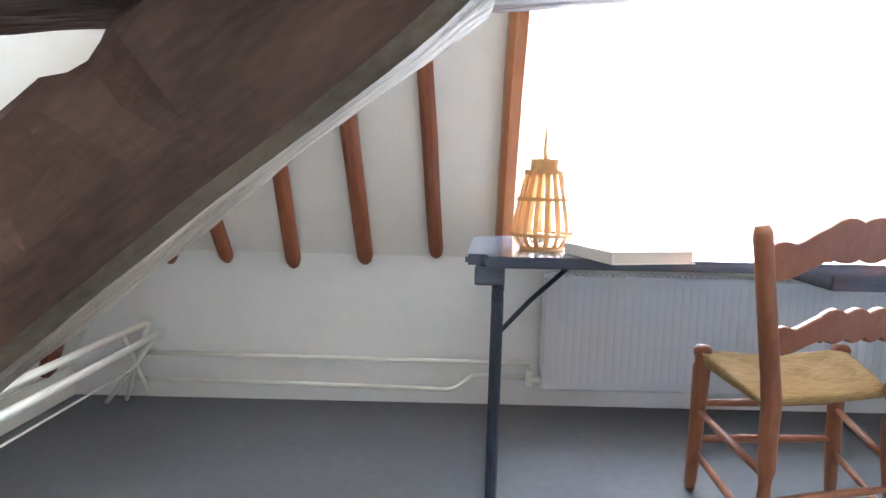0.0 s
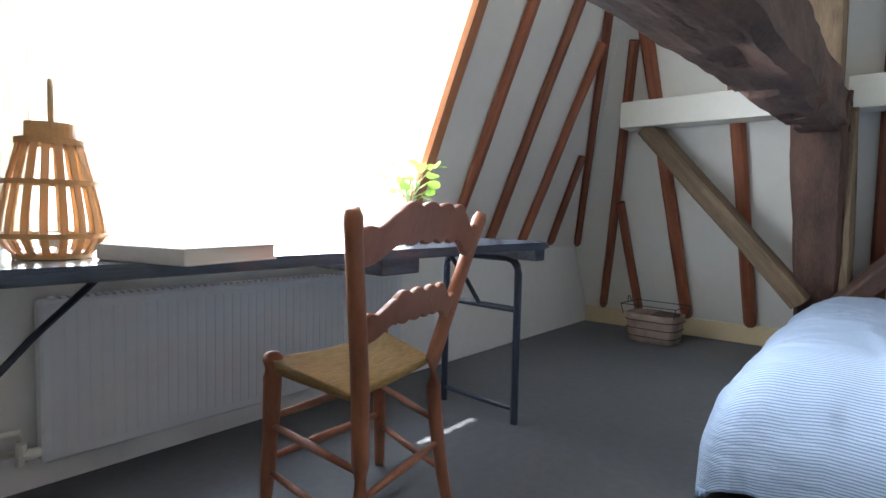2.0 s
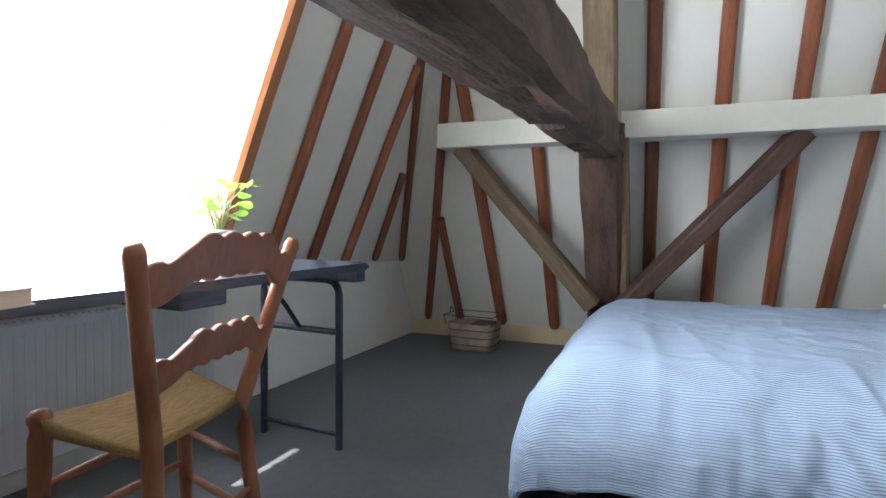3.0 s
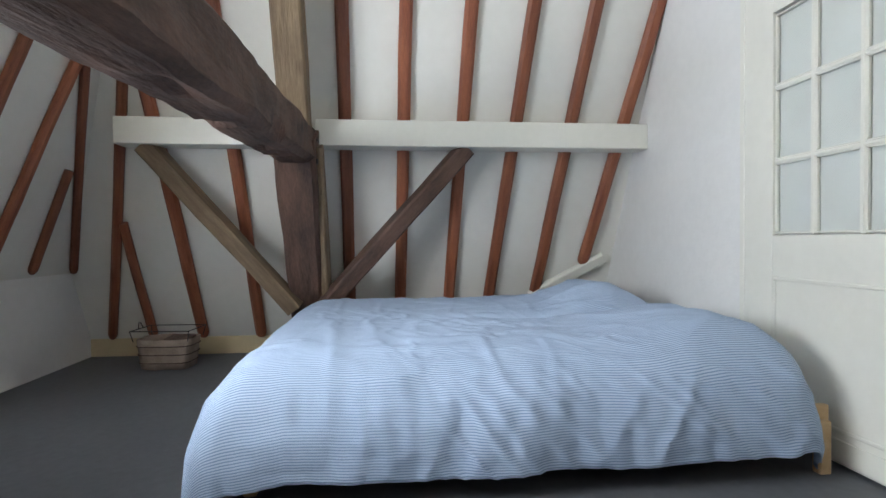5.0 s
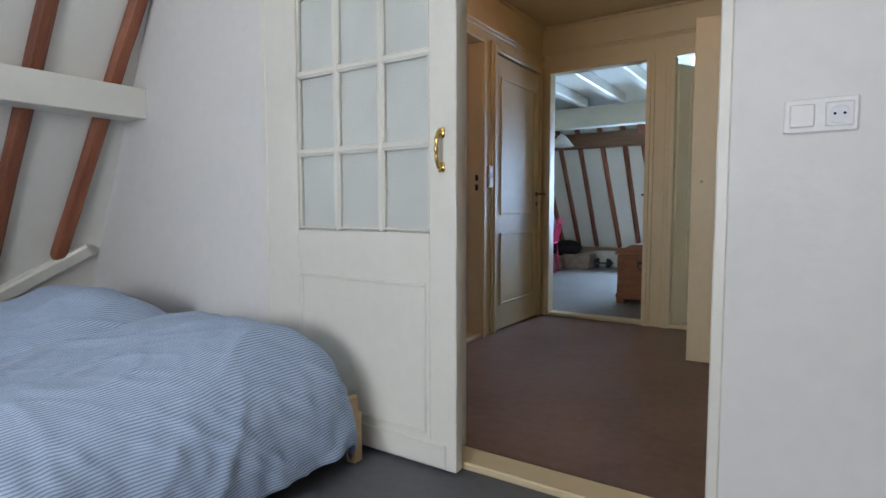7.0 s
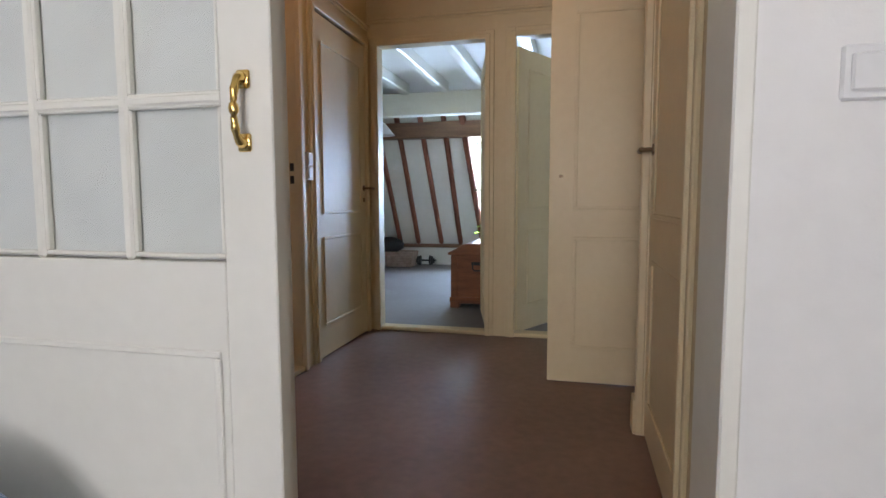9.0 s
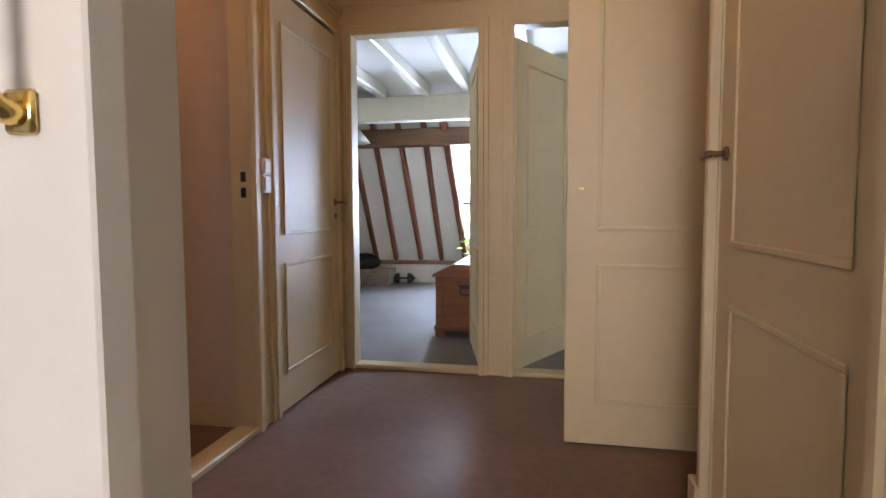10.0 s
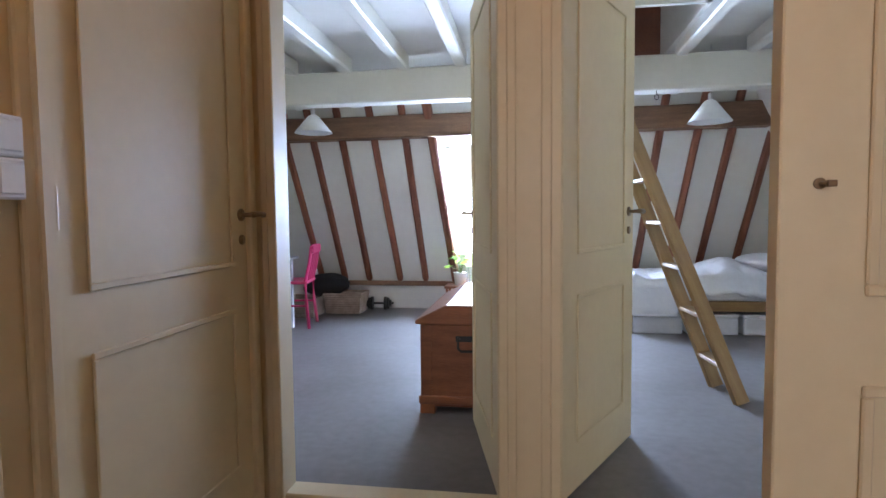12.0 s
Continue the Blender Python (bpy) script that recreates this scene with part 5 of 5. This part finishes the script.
tagged(timber("far_purlin", (0.75, -7.235, 1.935), (5.65, -7.235, 1.935), 0.20, 0.215, PURLIN_BROWN, seg=50, wob=0.009, seed=101), "dark brown purlin along the far slope", "purlin")
structure("wall_plate", boxes((P1_LOW, S_Y - 0.02, S_Z - 0.035, 6.45, S_Y + 0.035, S_Z + 0.02), (0.0, S_Y - 0.02, S_Z - 0.035, P0, S_Y + 0.035, S_Z + 0.02), bevel=0.004), PURLIN_BROWN, "dark brown plate at the foot of the far slope", "trim")
FAR = "red-brown rafter on the far white slope"
for i, (x0, x1) in enumerate(((5.40, 5.50), (5.12, 5.195), (4.83, 4.885), (4.465, 4.56), (4.165, 4.23))):
    rafter(south(x0, 0.33, 0.02), south(x1, 2.35, 0.02), 0.07, 0.055, seed=110 + i, up=SUP, label=FAR, group="far rafters")
rafter(south(3.812, 0.33, 0.03), south(3.982, 2.30, 0.03), 0.085, 0.10, seed=117, up=SUP, label="thick red-brown rafter beside the far window", group="far rafters")
for i, (x0, x1) in enumerate(((0.92, 0.80), (1.27, 1.14), (1.575, 1.43), (1.895, 1.77), (2.25, 2.13), (2.56, 2.56))):
    rafter(south(x0, 0.33, 0.02), south(x1, 2.35, 0.02), 0.07, 0.055, seed=120 + i, up=SUP, label=FAR, group="far rafters")
for i, y in enumerate((-7.7, -7.2, -6.7, -6.2, -5.7, -5.2, -4.7)):
    rafter(east(y, 0.16, 0.02) + FAR_OUT, east(y, 2.35, 0.02) + FAR_OUT, 0.065, 0.055, seed=130 + i, up=EUP, label=FAR, group="far rafters")

w2 = thing("window_2", "white far dormer window in bright daylight", "window", kind="structure")
part("window_frame", boxes((P0, -8.26, 0.62, P1, -8.20, 0.69), (P0, -8.26, 1.79, P1, -8.20, 1.86), (P0, -8.26, 0.69, P0 + 0.06, -8.20, 1.79), (P1 - 0.06, -8.26, 0.69, P1, -8.20, 1.79), (3.21, -8.26, 0.69, 3.27, -8.20, 1.79), bevel=0.005), WHITE_PAINT, w2)
for xa, xb in ((P0 + 0.06, 3.21), (3.27, P1 - 0.06)):
    part("pane", boxes((xa, -8.235, 0.69, xb, -8.23, 1.79)), GLASS, w2).visible_shadow = False
part("window_sill", boxes((P0 + 0.002, -8.19, 0.622, P1 - 0.002, -7.98, 0.645), bevel=0.005), WHITE_PAINT, w2)
tagged(link("sheer_curtain", curtain(3.50, 3.90, -8.13, 0.66, 1.85, 7, 0.02, 31.0), SHEER, smooth=True), "thin white curtain at the far window", "curtain", "far curtains")
tagged(link("sheer_curtain", curtain(2.65, 2.95, -8.13, 0.66, 1.85, 7, 0.02, 37.0), SHEER, smooth=True), "thin white curtain at the far window", "curtain", "far curtains")
r2 = thing("far_radiator", "white ribbed radiator under the far window", "radiator")
for i in range(24):
    part("rib", boxes((2.75 + i * 0.04, -7.98, 0.08, 2.775 + i * 0.04, -7.90, 0.56), bevel=0.008), RADIATOR, r2)
st = thing("plant_stool", "small brown wooden shelf stand below the plant", "stand")
part("top", boxes((3.60, -7.93, 0.285, 3.90, -7.66, 0.31), bevel=0.004), CHEST_WOOD, st)
for x in (3.62, 3.86):
    for y in (-7.91, -7.70):
        part("leg", boxes((x, y, 0, x + 0.025, y + 0.025, 0.285), bevel=0.003), CHEST_WOOD, st)
potted_plant(3.74, -7.79, 0.31, 0.075, 0.14, 18, 0.085, 0.22, 9, "leafy green plant in a white pot by the far window")


def pendant(x, y, ztop, zlow, hang):
    g = thing("pendant_lamp", "white cone pendant lamp hanging from the ceiling beam", "lamp", "pendant lamps")
    bm = bmesh.new()
    lathe(bm, [(0.028, ztop), (0.045, ztop - 0.01), (0.168, zlow), (0.165, zlow), (0.042, ztop - 0.016), (0.026, ztop - 0.006)], 32, (x, y, 0))
    part("shade", bm, SHADE, g, smooth=True)
    bm = bmesh.new()
    rod(bm, (x, y, ztop - 0.01), (x, y, ztop + 0.05), 0.017)
    part("holder", bm, PLASTIC, g)
    bm = bmesh.new()
    rod(bm, (x, y, ztop + 0.05), (x, y, hang), 0.003, seg=6)
    part("cord", bm, PLASTIC, g)


pendant(4.91, -6.63, 1.975, 1.815, 2.40)
pendant(1.567, -6.63, 1.965, 1.790, 2.40)
bm = bmesh.new()
sweep(bm, [(2.02, -6.44, 2.02 + 0.0), (2.02, -6.43, 1.985)], 0.003, 6)
sweep(bm, [(2.02 + 0.016 * math.cos(a), -6.43, 1.965 + 0.02 * math.sin(a)) for a in [2 * math.pi * k / 14 for k in range(14)]], 0.003, 6, closed=True)
tagged(link("beam_hook", bm, DARK_IRON), "small iron ring hook under the white beam", "hook")


def chest():
    g = thing("chest", "reddish pine blanket chest with a canted lid and iron handle", "chest")
    x0, x1, y0, y1 = 3.02, 3.575, -5.72, -4.735
    part("body", boxes((x0, y0, 0.04, x1, y1, 0.485), bevel=0.005), CHEST_WOOD, g)
    for x in (x0, x1 - 0.07):
        for y in (y0, y1 - 0.07):
            part("foot", boxes((x - 0.006, y - 0.006, 0, x + 0.076, y + 0.076, 0.07), bevel=0.006), CHEST_WOOD, g)
    part("plinth", boxes((x0 - 0.012, y0 - 0.012, 0.055, x1 + 0.012, y1 + 0.012, 0.10), bevel=0.005), CHEST_WOOD, g)
    for xa in (x0 + 0.0, x1 - 0.06):
        part("stile", boxes((xa, y1, 0.10, xa + 0.06, y1 + 0.006, 0.48), bevel=0.002), CHEST_WOOD, g)
    bm = bmesh.new()
    prof = [(x0 - 0.025, 0.487), (x1 + 0.025, 0.487), (x1 + 0.025, 0.507), (x1 - 0.14, 0.590), (x0 + 0.14, 0.590), (x0 - 0.025, 0.507)]
    a, b = [bm.verts.new((x, y1 + 0.02, z)) for x, z in prof], [bm.verts.new((x, y0 - 0.02, z)) for x, z in prof]
    bm.faces.new(a)
    bm.faces.new(b[::-1])
    for i in range(6):
        bm.faces.new((a[i], b[i], b[(i + 1) % 6], a[(i + 1) % 6]))
    bmesh.ops.bevel(bm, geom=list(bm.edges), offset=0.004, segments=1, affect="EDGES")
    part("lid", bm, CHEST_WOOD, g)
    bm = boxes((3.225, y1 + 0.002, 0.395, 3.385, y1 + 0.010, 0.425), bevel=0.002)
    for x in (3.24, 3.37):
        rod(bm, (x, y1, 0.41), (x, y1 + 0.02, 0.41), 0.009)
    sweep(bm, [(3.24, y1 + 0.018, 0.41), (3.24, y1 + 0.028, 0.365), (3.255, y1 + 0.03, 0.350), (3.355, y1 + 0.03, 0.350), (3.37, y1 + 0.028, 0.365), (3.37, y1 + 0.018, 0.41)], 0.007, 8)
    part("iron_handle", bm, DARK_IRON, g)


chest()


def pink_chair(x, y, turn):
    g = thing("side_chair", "bright pink lacquered wooden chair at the white desk", "chair", at=pose(x, y, 0, 0, 0, turn))
    part("seat", boxes((-0.20, -0.20, 0.43, 0.20, 0.20, 0.455), bevel=0.012, seg=2), PINK, g)
    for sx in (-1, 1):
        for sy in (-1, 1):
            bm = bmesh.new()
            top = 0.43 if sy > 0 else 0.78
            sweep(bm, [(sx * 0.185, sy * 0.20, 0.0), (sx * 0.17, sy * 0.175, 0.25), (sx * 0.165, sy * 0.17, 0.45 if sy < 0 else 0.43)] + ([(sx * 0.165, -0.21, 0.62), (sx * 0.16, -0.235, 0.79)] if sy < 0 else []), 0.016, 10)
            part("leg", bm, PINK, g, smooth=True)
    part("top_rail", boxes((-0.18, -0.255, 0.715, 0.18, -0.227, 0.80), bevel=0.010, seg=2), PINK, g)
    for dx in (-0.08, 0.0, 0.08):
        bm = bmesh.new()
        sweep(bm, [(dx, -0.175, 0.45), (dx, -0.205, 0.58), (dx, -0.238, 0.73)], 0.012, 8)
        part("spindle", bm, PINK, g)
    for sx in (-1, 1):
        bm = bmesh.new()
        rod(bm, (sx * 0.175, -0.185, 0.22), (sx * 0.175, 0.185, 0.22), 0.010)
        part("stretcher", bm, PINK, g)


pink_chair(5.30, -6.95, -80)
dk = thing("desk", "plain white desk beside the pink chair", "desk")
part("top", boxes((5.20, -6.9, 0.665, 5.52, -5.9, 0.69), bevel=0.004), BOX_WHITE, dk)
for y in (-6.86, -5.96):
    part("leg", boxes((5.44, y, 0, 5.48, y + 0.04, 0.665), bevel=0.003), BOX_WHITE, dk)
    part("leg", boxes((5.24, y, 0, 5.28, y + 0.04, 0.665), bevel=0.003), BOX_WHITE, dk)


def wicker_basket(x, y, w, d, h, seed):
    g = thing("wicker_basket", "brown wicker basket on the floor by the far wall", "basket", "wicker baskets", at=pose(x, y, 0))
    bm = bmesh.new()
    for j in range(9):
        k = 0.88 + 0.12 * j / 8
        pts = [((w / 2 * k) * sx, (d / 2 * k) * sy, 0.012 + (h - 0.02) * j / 8) for sx, sy in ((-1, -1), (0, -1.03), (1, -1), (1.02, 0), (1, 1), (0, 1.03), (-1, 1), (-1.02, 0))]
        sweep(bm, pts, h / 15, 6, closed=True)
    part("weave", bm, WICKER, g)
    part("bottom", boxes((-w * 0.42, -d * 0.42, 0.0, w * 0.42, d * 0.42, 0.02)), WICKER, g)
    return g


wicker_basket(5.03, -7.78, 0.42, 0.32, 0.22, 1)
wicker_basket(5.42, -7.52, 0.36, 0.36, 0.20, 2)
bm = bmesh.new()
bmesh.ops.create_icosphere(bm, subdivisions=3, radius=0.2)
for v in bm.verts:
    g = 1 + 0.25 * noise.noise(v.co * 6) + 0.12 * noise.noise(v.co * 14)
    v.co = Vector((5.25 + v.co.x * 1.35 * g, -7.72 + v.co.y * 0.7 * g, 0.31 + v.co.z * 0.62 * g))
tagged(link("dark_blanket", bm, LINING, smooth=True), "dark heaped blanket over the baskets", "blanket")

g = thing("dumbbell", "black dumbbell on the floor before the far wall", "dumbbell", at=pose(4.70, -7.93, 0.075, 0, 0, 8))
bm = bmesh.new()
rod(bm, (-0.17, 0, 0), (0.17, 0, 0), 0.013)
part("bar", bm, DARK_IRON, g)
for s in (-1, 1):
    for k, r in ((0.075, 0.075), (0.105, 0.065), (0.13, 0.04)):
        bm = bmesh.new()
        rod(bm, (s * k - 0.013, 0, 0), (s * k + 0.013, 0, 0), r, seg=20)
        part("plate", bm, DARK_IRON, g)


def ladder():
    g = thing("loft_ladder", "honey-coloured wooden ladder leaning up to the hatch", "ladder")
    foot, head = Vector((1.837, -5.097, 0.0)), Vector((2.63, -5.87, 2.44))
    across = Vector((0.033, -0.32, 0.0))
    for k in (0, 1):
        o = foot + across * k
        ob = timber("stile", o, o + (head - foot), 0.030, 0.095, LADDER_PINE, up=(0.9, 0.30, 0.35), seg=8, wob=0.0008, seed=140 + k, parent=g, corner=0.003)
    n = 9
    for i in range(n):
        c = foot + (head - foot) * ((i + 0.7) / n)
        p, q = c, c + across
        ob = timber("tread", p, q, 0.085, 0.022, LADDER_PINE, up=(0, 0, 1), seg=2, wob=0.0, seed=150 + i, parent=g, corner=0.003)


ladder()
# hatch lining above the ladder
structure("hatch_lining", boxes((H0 - 0.02, HY0 - 0.02, CZ - 0.05, H0 + 0.02, HY1 + 0.02, CZ + 0.4), (H1 - 0.02, HY0 - 0.02, CZ - 0.05, H1 + 0.02, HY1 + 0.02, CZ + 0.4), (H0, HY1 - 0.02, CZ - 0.05, H1, HY1 + 0.02, CZ + 0.4)), WHITE_PAINT, "white painted lining of the loft hatch", "trim")
structure("hatch_end_board", boxes((H0 + 0.02, HY0 - 0.02, CZ - 0.05, H1 - 0.02, HY0 + 0.02, CZ + 0.4)), HATCH_WOOD, "red-brown board closing the far side of the hatch", "board")
structure("hatch_boards", boxes((H0 - 0.3, HY0 - 0.4, CZ + 0.39, H1 + 0.3, HY1 + 0.3, CZ + 0.43)), HATCH_WOOD, "red-brown boards of the loft above the hatch", "boards")


def far_bed():
    g = thing("far_bed", "wooden bed with white linen by the far slope", "bed")
    x0, x1, y0, y1 = 0.55, 2.15, -7.85, -6.90
    part("side_rail", boxes((x0, y1 - 0.03, 0.21, x1, y1, 0.30), bevel=0.004), LADDER_PINE, g)
    part("end_rail", boxes((x1 - 0.03, y0, 0.21, x1, y1 - 0.03, 0.30), bevel=0.004), LADDER_PINE, g)
    for x in (x0, x1 - 0.07):
        for y in (y0, y1 - 0.10):
            part("leg", boxes((x, y, 0, x + 0.06, y + 0.06, 0.21), bevel=0.004), LADDER_PINE, g)
    tagged(link("mattress", boxes((x0, y0, 0.302, x1 - 0.02, y1 - 0.01, 0.44), bevel=0.03, seg=3), SHEET), "white mattress on the far bed", "mattress")
    bm = bmesh.new()
    n, rows = 60, []
    for j in range(n + 1):
        row = []
        for i in range(n + 1):
            fx, fy = i / n, j / n
            x, y = 0.60 + 1.56 * fx, -7.80 + 0.92 * fy
            z = 0.50 + 0.16 * math.exp(-((x - 1.25) / 0.28) ** 2 - ((y + 7.25) / 0.35) ** 2) + 0.045 * noise.noise((x * 5, y * 5, 1)) + 0.02 * noise.noise((x * 13, y * 11, 4))
            if fx > 0.96:
                z -= (fx - 0.96) * 5
            if fy > 0.93:
                z -= (fy - 0.93) * (6.5 if x > 1.72 else 2.5)
            row.append(bm.verts.new((x, y + (0.02 if fy > 0.93 else 0), max(z, 0.19 if x > 1.7 else 0.31))))
        rows.append(row)
    for A, B in zip(rows, rows[1:]):
        for i in range(n):
            bm.faces.new((A[i], A[i + 1], B[i + 1], B[i]))
    ob = link("white_duvet", bm, SHEET, smooth=True)
    sol = ob.modifiers.new("thickness", "SOLIDIFY")
    sol.thickness, sol.offset = 0.02, -1.0
    tagged(ob, "crumpled white duvet on the far bed", "duvet")
    bm = bmesh.new()
    bmesh.ops.create_icosphere(bm, subdivisions=3, radius=1.0)
    for v in bm.verts:
        f = 1 + 0.07 * noise.noise(v.co * 3)
        v.co = Vector((0.86 + 0.24 * v.co.x * f, -7.32 + 0.32 * v.co.y * f, 0.60 + 0.09 * v.co.z * f))
    tagged(link("pillow", bm, SHEET, smooth=True), "plump white pillow on the far bed", "pillow")
    for i, x in enumerate((0.75, 1.21, 1.67)):
        b = thing("storage_box", "white lidded storage box under the far bed", "box", "under-bed boxes")
        part("body", boxes((x, -7.35, 0, x + 0.42, -6.93, 0.155), bevel=0.01), BOX_WHITE, b)
        part("lid", boxes((x - 0.006, -7.356, 0.157, x + 0.426, -6.924, 0.180), bevel=0.006), BOX_WHITE, b)


far_bed()

# ---- outside: pale hazy distance seen through the windows ----
PLACE = Matrix.Identity(4)
haze = bpy.data.materials.new("bright_hazy_sky")
haze.use_nodes = True
hn = haze.node_tree.nodes
hn.remove(hn["Principled BSDF"])
em = hn.new("ShaderNodeEmission")
em.inputs[0].default_value, em.inputs[1].default_value = (0.95, 0.98, 1.0, 1), 2.5
haze.node_tree.links.new(em.outputs[0], hn["Material Output"].inputs[0])
structure("backdrop_north", boxes((-4, 7.0, -2, 9, 7.05, 5.0)), haze, "pale bright haze outside the dormer window", "backdrop")
structure("backdrop_south", boxes((-3, -12.05, -2, 9, -12.0, 4.0)), haze, "pale bright haze outside the far window", "backdrop")
